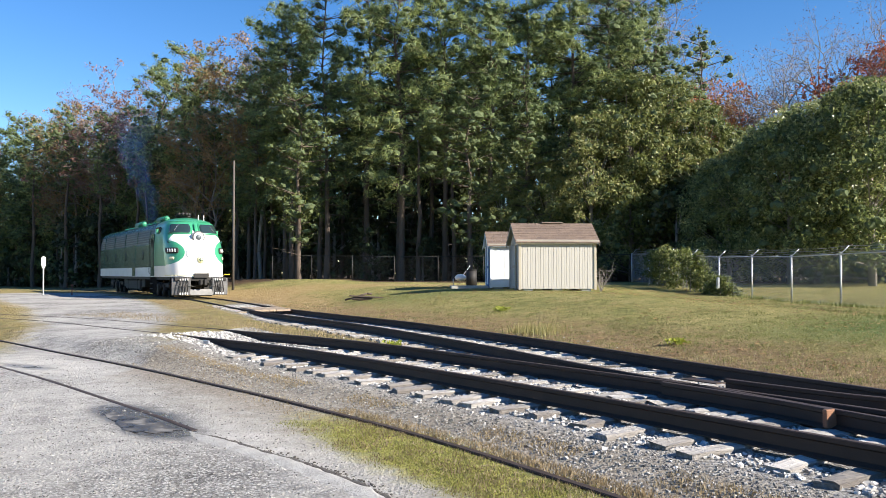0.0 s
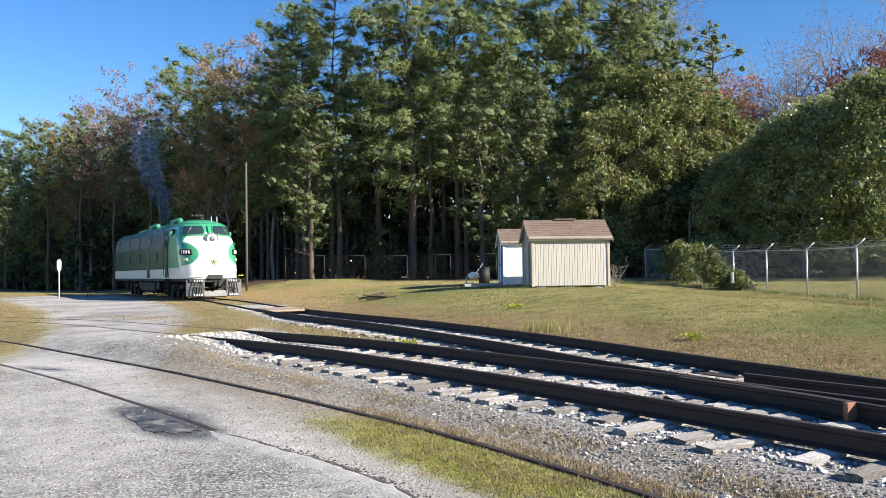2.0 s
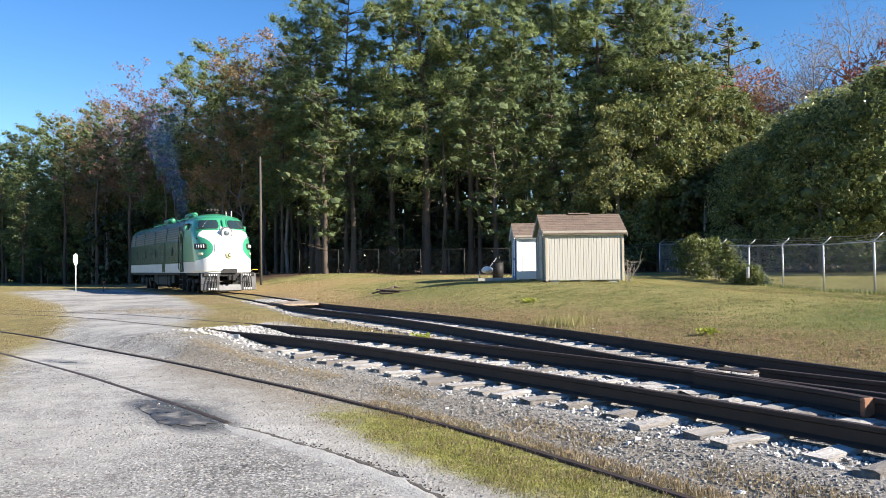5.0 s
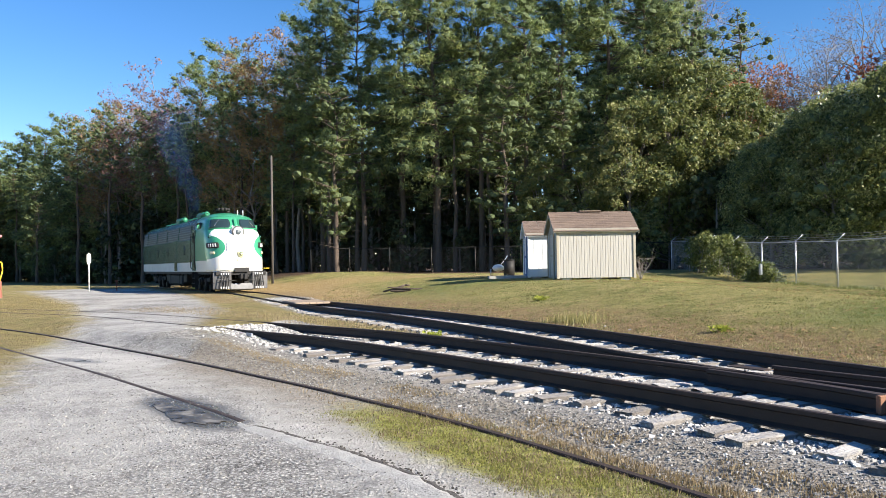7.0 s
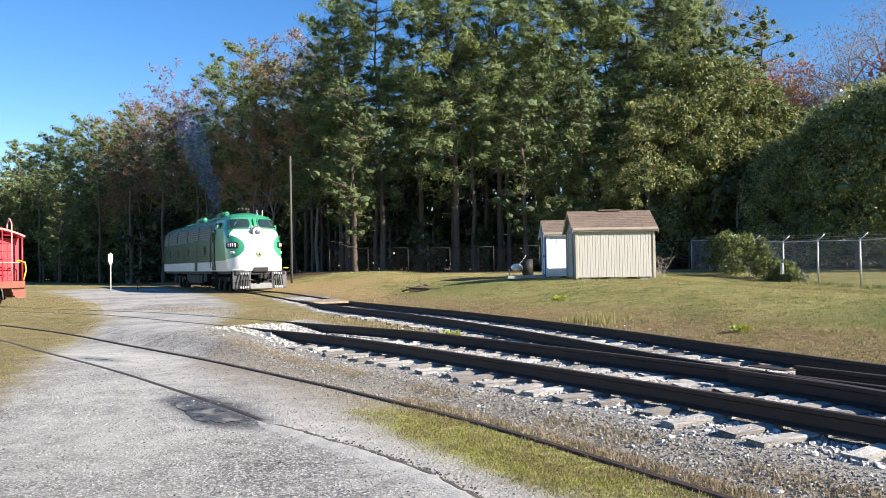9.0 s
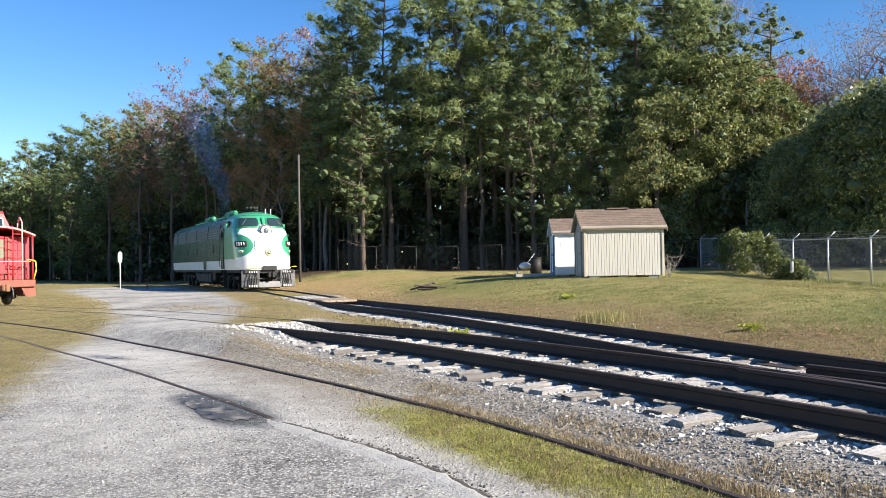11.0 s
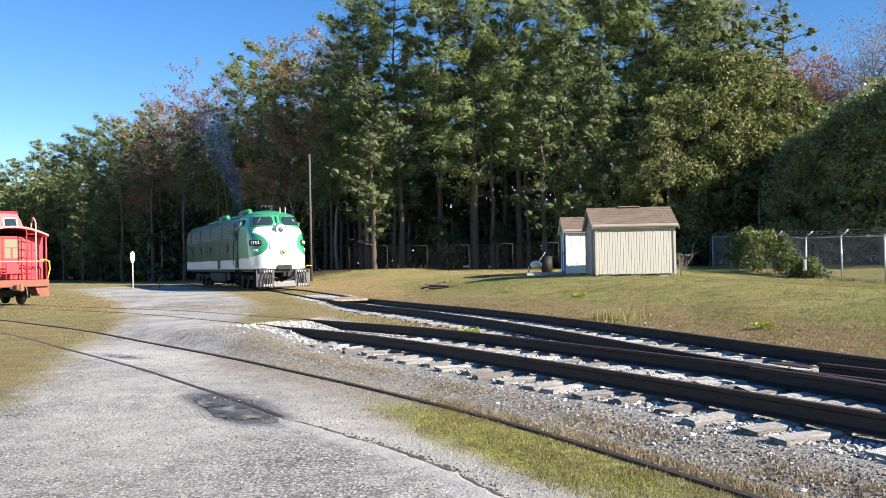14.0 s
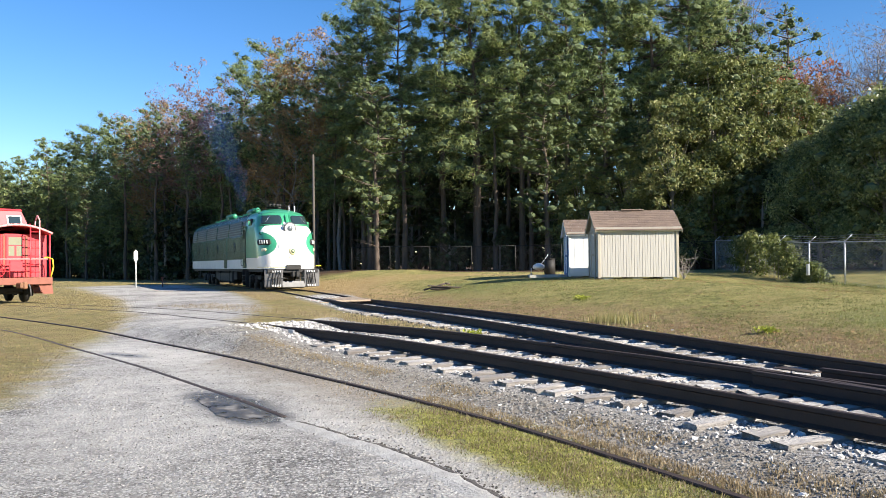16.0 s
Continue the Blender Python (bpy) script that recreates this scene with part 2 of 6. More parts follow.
SHINGLE = painted("brown shingles", (0.20, 0.145, 0.11), (0.11, 0.08, 0.065), 2.0, 0.95, 0.0, 60, 0.6, (1, 1, 1), 0.7, 0.6)
CONCRETE = painted("concrete block", (0.42, 0.41, 0.38), (0.28, 0.27, 0.24), 3.0, 0.9)
GALV = painted("galvanised post", (0.55, 0.56, 0.57), (0.38, 0.39, 0.4), 3.0, 0.45, 0.6)
WIRE = painted("fence wire", (0.36, 0.37, 0.38), (0.22, 0.22, 0.23), 3.0, 0.5, 0.5)
BARK = painted("pine bark", (0.12, 0.09, 0.072), (0.05, 0.04, 0.033), 2.5, 0.95, 0.0, 14, 0.8, (3, 3, 0.5), 0.8)
PALEBARK = painted("grey bark", (0.30, 0.27, 0.24), (0.14, 0.12, 0.11), 2.5, 0.95, 0.0, 14, 0.6, (3, 3, 0.5), 0.7)
POLE = painted("weathered pole", (0.10, 0.088, 0.078), (0.05, 0.043, 0.037), 2.5, 0.95, 0.0, 14, 0.4, (3, 3, 0.3))
SIGNWHITE = painted("sign white", (0.82, 0.82, 0.8), (0.65, 0.65, 0.62), 3.0, 0.5)
NEEDLE = foliage("pine needles", [(0.055, 0.09, 0.04), (0.14, 0.20, 0.075), (0.25, 0.31, 0.105), (0.38, 0.41, 0.15)], through_light=0.4)
YELLOWGREEN = foliage("yellowing needles", [(0.05, 0.075, 0.015), (0.11, 0.14, 0.03), (0.19, 0.19, 0.04)])
RUSTY = foliage("rusty oak leaves", [(0.14, 0.085, 0.04), (0.29, 0.17, 0.07), (0.42, 0.26, 0.10)])
ROSY = foliage("rosy maple leaves", [(0.13, 0.075, 0.065), (0.22, 0.12, 0.10), (0.30, 0.16, 0.12)])
CRIMSON = foliage("crimson leaves", [(0.30, 0.07, 0.04), (0.42, 0.13, 0.07), (0.45, 0.22, 0.10)])
BROADLEAF = foliage("broad leaves", [(0.05, 0.07, 0.025), (0.13, 0.165, 0.055), (0.27, 0.30, 0.11), (0.48, 0.49, 0.24)], 0.32, 0.45)
# leaf colour kept dark to carry the shade low in the wood
SCRUB = foliage("darkened undergrowth leaves", [(0.02, 0.03, 0.012), (0.05, 0.06, 0.02), (0.10, 0.09, 0.035)])
# dark green of the added cores that shade the crowns from inside
CROWNCORE = painted("dark core filler", (0.09, 0.12, 0.05), (0.04, 0.055, 0.026), 6.0, 0.9, 0.0, 25, 1.0)
VINE = foliage("vine leaves", [(0.07, 0.09, 0.025), (0.17, 0.2, 0.055), (0.28, 0.26, 0.11)])
BLADE = foliage("grass blades", [(0.15, 0.15, 0.045), (0.30, 0.27, 0.10), (0.48, 0.39, 0.2)])
STRAWBLADE = foliage("dry grass blades", [(0.14, 0.10, 0.055), (0.25, 0.19, 0.105), (0.35, 0.28, 0.165)])
TUFT = foliage("green tuft blades", [(0.09, 0.11, 0.03), (0.19, 0.21, 0.055), (0.33, 0.31, 0.10)])
MOSSBLADE = foliage("mossy blades", [(0.11, 0.11, 0.03), (0.25, 0.255, 0.055), (0.38, 0.35, 0.12)])
WEEDLEAF = foliage("bright weed leaves", [(0.2, 0.24, 0.03), (0.36, 0.38, 0.05)])


def stone_material(name="crushed stone", shades=((0.0, (0.12, 0.12, 0.12)), (0.4, (0.38, 0.37, 0.355)), (1.0, (0.70, 0.69, 0.665)))):
    m, nt, b = graph(name)
    g = nt.nodes.new("ShaderNodeNewGeometry")
    c = ramp(nt, g.outputs["Random Per Island"], list(shades))
    c = mixed(nt, maths(nt, "MULTIPLY", noisy(nt, coords(nt), 80, 3), 0.4), c, (0.2, 0.19, 0.18))
    nt.links.new(c, b.inputs["Base Color"])
    b.inputs["Roughness"].default_value = 0.85
    return m


STONE = stone_material()
FINE = stone_material("fine gravel", [(0.0, (0.05, 0.048, 0.045)), (0.4, (0.16, 0.155, 0.145)), (0.7, (0.30, 0.29, 0.27)), (1.0, (0.44, 0.43, 0.405))])


def glass_material(name, tint, rough=0.05):
    m, nt, b = graph(name)
    b.inputs["Base Color"].default_value = (*tint, 1)
    b.inputs["Roughness"].default_value = rough
    b.inputs["Specular IOR Level"].default_value = 0.6
    return m


GLASS = glass_material("dark window glass", (0.02, 0.035, 0.04))
PALEGLASS = glass_material("pale window glass", (0.2, 0.2, 0.14), 0.2)


def smoke_material():
    """A thin veil of exhaust, denser in wisps."""
    m, nt, b = graph("exhaust veil")
    nt.nodes.remove(b)
    d = nt.nodes.new("ShaderNodeBsdfDiffuse")
    d.inputs[0].default_value = (0.1, 0.28, 0.9, 1)
    t = nt.nodes.new("ShaderNodeBsdfTransparent")
    mx = nt.nodes.new("ShaderNodeMixShader")
    wisp = ramp(nt, noisy(nt, coords(nt, "Object", (1, 1, 0.4)), 0.9, 1), [(0.35, (0, 0, 0)), (0.8, (0.013, 0.013, 0.013))])
    nt.links.new(wisp, mx.inputs[0])
    tr = nt.nodes.new("ShaderNodeBsdfTranslucent")
    tr.inputs[0].default_value = (0.2, 0.4, 0.9, 1)
    both = nt.nodes.new("ShaderNodeAddShader")
    nt.links.new(d.outputs[0], both.inputs[0])
    nt.links.new(tr.outputs[0], both.inputs[1])
    nt.links.new(t.outputs[0], mx.inputs[1])
    nt.links.new(both.outputs[0], mx.inputs[2])
    nt.links.new(mx.outputs[0], nt.nodes["Material Output"].inputs[0])
    return m


SMOKE = smoke_material()

def water_material():
    m, nt, b = graph("murky water")
    n = noisy(nt, coords(nt), 5.0, 5)
    nt.links.new(ramp(nt, n, [(0.38, (0.04, 0.037, 0.034)), (0.52, (0.085, 0.08, 0.072)), (0.64, (0.2, 0.19, 0.175))]), b.inputs["Base Color"])
    nt.links.new(ramp(nt, n, [(0.35, (0.12, 0.12, 0.12)), (0.55, (0.7, 0.7, 0.7))]), b.inputs["Roughness"])
    return m


WATER = water_material()
FINES = painted("pale trodden fines", (0.44, 0.43, 0.40), (0.26, 0.25, 0.23), 7.0, 0.95, 0.0, 45, 0.9, amount=0.7)
MUD = painted("damp dark mud", (0.10, 0.09, 0.078), (0.045, 0.04, 0.035), 9.0, 0.8, 0.0, 60, 0.7)

# ---- shape helpers ----


def part(name, bm, material, parent=None, label="", smooth=False):
    me = bpy.data.meshes.new(name)
    bm.normal_update()
    bm.to_mesh(me)
    bm.free()
    for mt in material if isinstance(material, (list, tuple)) else (material,):
        me.materials.append(mt)
    if smooth:
        me.shade_smooth()
    ob = new(name, me)
    ob.parent = parent
    return tagged(ob, label)


def soup(name, verts, faces, material, parent=None, smooth=False):
    me = bpy.data.meshes.new(name)
    me.from_pydata([tuple(v) for v in verts] if not isinstance(verts, np.ndarray) else verts.tolist(), [], faces if isinstance(faces, list) else faces.tolist())
    for mt in material if isinstance(material, (list, tuple)) else (material,):
        me.materials.append(mt)
    if smooth:
        me.shade_smooth()
    ob = new(name, me)
    ob.parent = parent
    return ob


def thing(name, m, label, category, group="", kind=""):
    ob = new(name)
    ob.matrix_basis = m
    return tagged(ob, label, category, group, kind)


def box(bm, cx, cy, cz, sx, sy, sz, rot=None, bevel=0.0, mat=0):
    m = Matrix.Translation((cx, cy, cz)) @ (rot or Matrix()) @ Matrix.Diagonal((sx, sy, sz, 1))
    r = bmesh.ops.create_cube(bm, size=1, matrix=m)
    fs = {f for v in r["verts"] for f in v.link_faces}
    if bevel:
        es = {e for v in r["verts"] for e in v.link_edges}
        fs = set(bmesh.ops.bevel(bm, geom=list(es), offset=bevel, segments=1, affect="EDGES")["faces"]) | {f for f in fs if f.is_valid}
    for f in fs:
        f.material_index = mat
    return bm


def rod(bm, a, b, r0, r1=None, seg=8, mat=0, caps=True):
    a, b = Vector(a), Vector(b)
    d = b - a
    m = Matrix.Translation((a + b) / 2) @ d.to_track_quat("Z", "Y").to_matrix().to_4x4()
    r = bmesh.ops.create_cone(bm, cap_ends=caps, segments=seg, radius1=r0, radius2=r0 if r1 is None else r1, depth=d.length, matrix=m)
    for f in {f for v in r["verts"] for f in v.link_faces}:
        f.material_index = mat
        f.smooth = True
    return bm


def pipe(bm, pts, r, seg=6, mat=0):
    for a, b in zip(pts, pts[1:]):
        rod(bm, a, b, r, r, seg, mat)
    return bm


def B():
    return bmesh.new()


# ---- plan of the tracks: x, y, height of the rail head ----
LINE_A = [(-40, 43, -0.1), (-30, 37.7, -0.05), (-20.9, 31.5, 0), (-15.6, 27.6, 0.05), (-12.1, 24.9, 0.1), (-9.7, 22.5, 0.14), (-7.2, 19.6, 0.2),
          (-4.3, 16.3, 0.27), (-2.07, 13.9, 0.3), (0, 11.3, 0.3), (1.92, 8.72, 0.3), (3.62, 6.3, 0.3), (5.5, 3.55, 0.3), (8, -0.2, 0.3), (14, -9, 0.3)]
LINE_B = [(-60, 119, -0.3), (-43, 91, -0.1), (-24.8, 61.75, 0.1), (-19.0, 52.6, 0.13), (-13.1, 43.35, 0.15), (-10.0, 37.1, 0.17), (-6.85, 30.2, 0.2), (-3.85, 24.3, 0.25), (-1.95, 21.0, 0.27),
          (-0.6, 18.4, 0.28), (0.65, 15.7, 0.29), (1.65, 13.4, 0.3), (2.67, 10.9, 0.3), (3.5, 9.1, 0.3), (4.4, 7.2, 0.3), (6.2, 3.6, 0.3), (8.5, -1, 0.3), (13, -10, 0.3)]
LINE_F = [(-40, 40, -0.05), (-24, 29.0, 0), (-16.4, 22.5, 0.02), (-11.2, 18.1, 0.02), (-8.1, 15.0, 0.02), (-6.1, 13.0, 0.02), (-4.75, 11.6, 0.02), (-3.45, 10.15, 0.02), (-2.45, 9.05, 0.02), (-1.55, 7.95, 0.02),
          (-0.95, 7.25, 0.02), (-0.45, 6.55, 0.02), (0.35, 5.35, 0.02), (1.6, 3.4, 0.02), (4, -0.6, 0.02), (9, -9, 0.02)]


def smoothed(line, step=0.3):
    """Even points along a smooth curve through the plan's points."""
    p = [Vector(q) for q in line]
    p = [p[0] * 2 - p[1]] + p + [p[-1] * 2 - p[-2]]
    out = []
    for i in range(1, len(p) - 2):
        a, b, c, d = p[i - 1:i + 3]
        n = max(2, int((c - b).length / step))
        for k in range(n):
            t = k / n
            out.append(0.5 * (2 * b + (c - a) * t + (2 * a - 5 * b + 4 * c - d) * t * t + (3 * b - 3 * c + d - a) * t ** 3))
    out.append(p[-2])
    for _ in range(6):
        out = [out[0]] + [(out[i - 1] + out[i] * 2 + out[i + 1]) / 4 for i in range(1, len(out) - 1)] + [out[-1]]
    return out


CURVE_A, CURVE_B, CURVE_F = smoothed(LINE_A), smoothed(LINE_B), smoothed(LINE_F)
ARR = {k: np.array([tuple(v) for v in c]) for k, c in (("A", CURVE_A), ("B", CURVE_B), ("F", CURVE_F))}


def off_track(key, x, y):
    """Signed distance to a track's centre (plus on the far side) and its rail height there, for arrays."""
    c = ARR[key]
    x, y = np.atleast_1d(x).astype(float), np.atleast_1d(y).astype(float)
    d, z = np.empty(len(x)), np.empty(len(x))
    t = np.gradient(c[:, :2], axis=0)
    t /= np.linalg.norm(t, axis=1)[:, None]
    for s in range(0, len(x), 4000):
        dx, dy = x[s:s + 4000, None] - c[None, :, 0], y[s:s + 4000, None] - c[None, :, 1]
        i = np.argmin(dx * dx + dy * dy, axis=1)
        k = np.arange(len(i))
        d[s:s + 4000] = -t[i, 1] * dx[k, i] + t[i, 0] * dy[k, i]
        z[s:s + 4000] = c[i, 2]
    return d, z


def sstep(a, b, v):
    t = np.clip((v - a) / (b - a), 0, 1)
    return t * t * (3 - 2 * t)


def terrain(x, y):
    x, y = np.atleast_1d(x).astype(float), np.atleast_1d(y).astype(float)
    da, za = off_track("A", x, y)
    db, zb = off_track("B", x, y)
    lot = 0.1 * sstep(15, 45, y) - 0.1 * sstep(14, 30, -x) * (1 - sstep(35, 50, y))
    bed_a = za - 0.008 - 0.214 * sstep(-5.2, -3.2, x)
    bed_a = bed_a + 0.012 * (1 - sstep(0.66, 0.78, np.abs(da))) * sstep(-5.2, -3.2, x)
    bed_b = zb - 0.06 - 0.15 * sstep(-8, -5, x)
    z = lot + (bed_a - lot) * (1 - sstep(1.3, 4.5, -da))
    w = np.clip(np.abs(da) / (np.abs(da) + np.abs(db) + 1e-6), 0, 1)
    between = bed_a + (bed_b - bed_a) * sstep(0.2, 0.8, w)
    z = np.where(da > 0, between, z)
    # across the road north of the near track the ground follows the far one
    z = np.where((da > 0) & (db < 0), z + (lot - z) * sstep(2.0, 7.0, -db) * sstep(1.5, 4.0, da), z)
    rise = (0.8 - 0.48 * sstep(4, 13, x) * (1 - sstep(30, 50, y))) * sstep(1.2, 9.0, db) + 0.2 * sstep(30, 55, y) * sstep(3, 12, db)
    z = np.where(db > 0, bed_b + rise, z)
    df, zf = off_track("F", x, y)
    z = np.where(da < 0, z + (zf - 0.022 - z) * (1 - sstep(0.95, 1.5, np.abs(df))), z)
    bump = 0.035 * np.sin(x * 0.9 + 1.3 * np.sin(y * 0.5)) * np.sin(y * 0.7) * sstep(2.5, 6, db)
    return z + bump


def ground_z(x, y):
    return float(terrain(x, y)[0])


def spaced(lo, hi, fine, grow, far):
    a = list(np.arange(lo, hi + 1e-6, fine))
    up, s = [a[-1]], fine
    while up[-1] < far:
        s *= grow
        up.append(up[-1] + s)
    dn, s = [a[0]], fine
    while dn[-1] > -far:
        s *= grow
        dn.append(dn[-1] - s)
    return np.array(dn[:0:-1] + a + up[1:])


ROAD = [(-33, 56), (-24, 43.2), (-16.8, 32.5), (-13.6, 26.4), (-10.3, 20.5), (-8.5, 14.8), (-6, 9.3), (-5.2, 6), (-6, -30), (14, -30), (3.2, 2.5), (1.2, 5.6),
        (-0.2, 8.0), (-2.4, 11.0), (-4.6, 14.0), (-6.4, 17.5), (-8.6, 26), (-13.3, 37), (-18.2, 47), (-26, 60)]


def inside(poly, x, y):
    """Signed distance to an outline, plus inside."""
    ins = np.zeros(len(x), bool)
    dist = np.full(len(x), 1e9)
    for (x0, y0), (x1, y1) in zip(poly, poly[1:] + poly[:1]):
        cond = ((y0 > y) != (y1 > y)) & (x < (x1 - x0) * (y - y0) / (y1 - y0 + 1e-12) + x0)
        ins ^= cond
        t = np.clip(((x - x0) * (x1 - x0) + (y - y0) * (y1 - y0)) / ((x1 - x0) ** 2 + (y1 - y0) ** 2), 0, 1)
        dist = np.minimum(dist, np.hypot(x - x0 - t * (x1 - x0), y - y0 - t * (y1 - y0)))
    return np.where(ins, dist, -dist)


def spot(x, y, cx, cy, rx, ry, turn):
    c, s = math.cos(radians(turn)), math.sin(radians(turn))
    u, v = (x - cx) * c + (y - cy) * s, -(x - cx) * s + (y - cy) * c
    return np.clip(1.3 - np.hypot(u / rx, v / ry) * 0.8, 0, 1)


def build_ground():
    xs, ys = spaced(-13, 9, 0.2, 1.13, 1800), spaced(3.5, 24, 0.2, 1.12, 1800)
    gx, gy = np.meshgrid(xs, ys)
    x, y = gx.ravel(), gy.ravel()
    z = terrain(x, y)
    nx, ny = len(xs), len(ys)
    i = (np.arange(ny - 1)[:, None] * nx + np.arange(nx - 1)[None, :]).ravel()
    faces = np.stack([i, i + 1, i + nx + 1, i + nx], 1)
    ob = tagged(soup("ground", np.stack([x, y, z], 1), faces, GROUND, smooth=True), "gravel yard, rail beds and dry autumn lawn", "ground", kind="structure")
    da, za = off_track("A", x, y)
    db, _ = off_track("B", x, y)
    df, _ = off_track("F", x, y)
    road = inside(ROAD, x, y)
    gravel = np.clip(0.5 + road * 0.5, 0, 1)
    near_bed = (np.abs(da) < 2.3) & (x > -5)
    weeds_zone = np.clip(1.25 - np.abs(da + 2.35) * 0.75, 0, 1) * (x > -5)
    gravel = np.where(near_bed | ((da < 0) & (x > -4) & (da > -4)), 1, gravel)
    ballast = np.maximum(np.clip(1.65 - np.abs(da) * 0.8, 0, 1) * sstep(-5.2, -4.2, x), np.clip(1.45 - np.abs(db) * 0.72, 0, 1) * sstep(-11, -8, x))
    dry = np.clip(1.2 - np.abs(db - 2.2) * 0.35, 0, 1) * (db > 0) * 0.9
    dry = np.where(db < 0, 0.45, dry)
    green = np.clip(spot(x, y, 11, 15.5, 5.0, 2.6, 20), 0, 1) * 0.9 + 0.5 * np.clip(spot(x, y, 2, 34, 9, 5, 0), 0, 1)
    straw = 0.75 * np.clip(1.2 - np.abs(db - 3.2) * 0.4, 0, 1) * sstep(-3, -6, x) * sstep(26, 32, y) + 0.7 * np.clip(spot(x, y, -4, 45, 14, 2.5, -25), 0, 1)
    moss = np.maximum(np.clip(1.05 * spot(x, y, -0.1, 6.7, 2.1, 0.5, -56), 0, 1), spot(x, y, -11.2, 17.6, 3.0, 0.7, -40)) * (df > -1.2)
    moss = np.maximum(moss, spot(x, y, -1.9, 14.4, 0.6, 1.2, 0) * 0.6)
    dirt = np.maximum(np.maximum(spot(x, y, -1.0, 7.3, 2.2, 0.8, -55), spot(x, y, -6.5, 13.2, 2.0, 0.7, -40)), spot(x, y, -2.0, 9.3, 1.2, 0.7, -40))
    wet = np.maximum(np.maximum(spot(x, y, -3.2, 8.5, 1.05, 0.36, -48), spot(x, y, -2.7, 7.8, 0.6, 0.34, -48)), 0.75 * spot(x, y, -6.7, 13.0, 0.9, 0.22, -35))
    wet = np.maximum(wet, 0.62 * np.clip(1 - np.abs(df + 0.9) * 5, 0, 1) * (x > -2.4) * (x < 1))
    litter = sstep(10, 15, db) * sstep(47, 54, y - 0.12 * x) * (x > -60)
    litter = np.maximum(litter, np.clip(sstep(1.5, 3, db) * sstep(54, 60, y), 0, 1) * (x < -12))
    litter = np.maximum(litter, sstep(15.2, 16.5, x) * sstep(45, 50, y))
    for name, val in (("gravel", gravel), ("ballast", ballast), ("dry", dry), ("green", green), ("straw", straw), ("moss", moss), ("dirt", dirt), ("wet", wet), ("litter", litter), ("weeds", weeds_zone)):
        a = ob.data.attributes.new(name, "FLOAT", "POINT")
        a.data.foreach_set("value", np.clip(val, 0, 1).astype(np.float32))


build_ground()

# ---- tracks ----
PROFILE = [(-0.07, 0), (0.07, 0), (0.07, 0.012), (0.014, 0.035), (0.012, 0.12), (0.036, 0.135), (0.036, 0.165), (0.028, 0.172), (-0.028, 0.172),
           (-0.036, 0.165), (-0.036, 0.135), (-0.012, 0.12), (-0.014, 0.035), (-0.07, 0.012)]


def rail(curve, side, parent, lo=None, hi=None, name="rail"):
    """A rail beside the centre line, with a foot, web and head."""
    vs, fs = [], []
    n = len(PROFILE)
    pts = [(i, p) for i, p in enumerate(curve) if (lo is None or p.x >= lo) and (hi is None or p.x <= hi)]
    for k, (i, p) in enumerate(pts):
        t = (curve[min(i + 1, len(curve) - 1)] - curve[max(i - 1, 0)])
        t = Vector((t.x, t.y, 0)).normalized()
        s = Vector((-t.y, t.x, 0))
        for u, h in PROFILE:
            q = p + s * (side + u)
            vs.append((q.x, q.y, p.z - 0.172 + h))
        if k:
            a, b = (k - 1) * n, k * n
            fs += [(a + j, a + (j + 1) % n, b + (j + 1) % n, b + j) for j in range(n)]
    fs += [tuple(range(n))[::-1], tuple(range((len(pts) - 1) * n, len(pts) * n))]
    ob = soup(name, vs, fs, [RAIL, RAILTOP], parent)
    ids = [1 if (k % n) == 7 and k < len(fs) - 2 else 0 for k in range(len(fs))]
    ob.data.polygons.foreach_set("material_index", ids)
    return ob


def tie_mesh(name, seed):
    r = random.Random(seed)
    bm = B()
    box(bm, 0, 0, 0, 2.72, 0.165, 0.17, bevel=0.012)
    bmesh.ops.subdivide_edges(bm, edges=[e for e in bm.edges if abs(e.verts[0].co.x - e.verts[1].co.x) > 1], cuts=5)
    for v in bm.verts:
        v.co += Vector((0, r.uniform(-0.016, 0.016), r.uniform(-0.012, 0.005)))
        if abs(v.co.x) > 1.2:
            v.co.x += r.uniform(-0.05, 0.03)
    me = bpy.data.meshes.new(name)
    bm.normal_update()
    bm.to_mesh(me)
    bm.free()
    me.materials.append(TIE)
    return me


TIES = [tie_mesh("tie", s) for s in range(6)]


def track(name, curve, label, lo, hi, seed, ties=True):
    r = random.Random(seed)
    ob = thing(name, Matrix(), label, "railway track", kind="structure")
    rail(curve, 0.755, ob)
    rail([p - Vector((0, 0, 0.017)) for p in curve] if not ties else curve, -0.755, ob, hi=None if ties else -1.72)
    run, at = 0.0, 0.0
    if not ties:
        return ob
    for i in range(1, len(curve)):
        d = (curve[i] - curve[i - 1]).length
        t = curve[i] - curve[i - 1]
        while at <= run + d:
            p = curve[i - 1].lerp(curve[i], (at - run) / d)
            at += 0.45 + r.uniform(-0.07, 0.08)
            if not lo <= p.x <= hi:
                continue
            o = new("tie", r.choice(TIES))
            o.parent = ob
            s = Vector((-t.y, t.x, 0)).normalized() * r.uniform(-0.1, 0.1)
            o.matrix_basis = pose(p.x + s.x, p.y + s.y, p.z - 0.172 - 0.082, r.uniform(-3, 3), 0, math.degrees(math.atan2(t.y, t.x)) + 90 + r.uniform(-4, 4))
        run += d
    return ob


TRACK_A = track("near_track", CURVE_A, "rusty rails on weathered wooden ties, sinking into gravel", -2.6, 9, 3)
TRACK_B = track("main_track", CURVE_B, "rusty rails on wooden ties leading to the locomotive", -12, 9, 5)
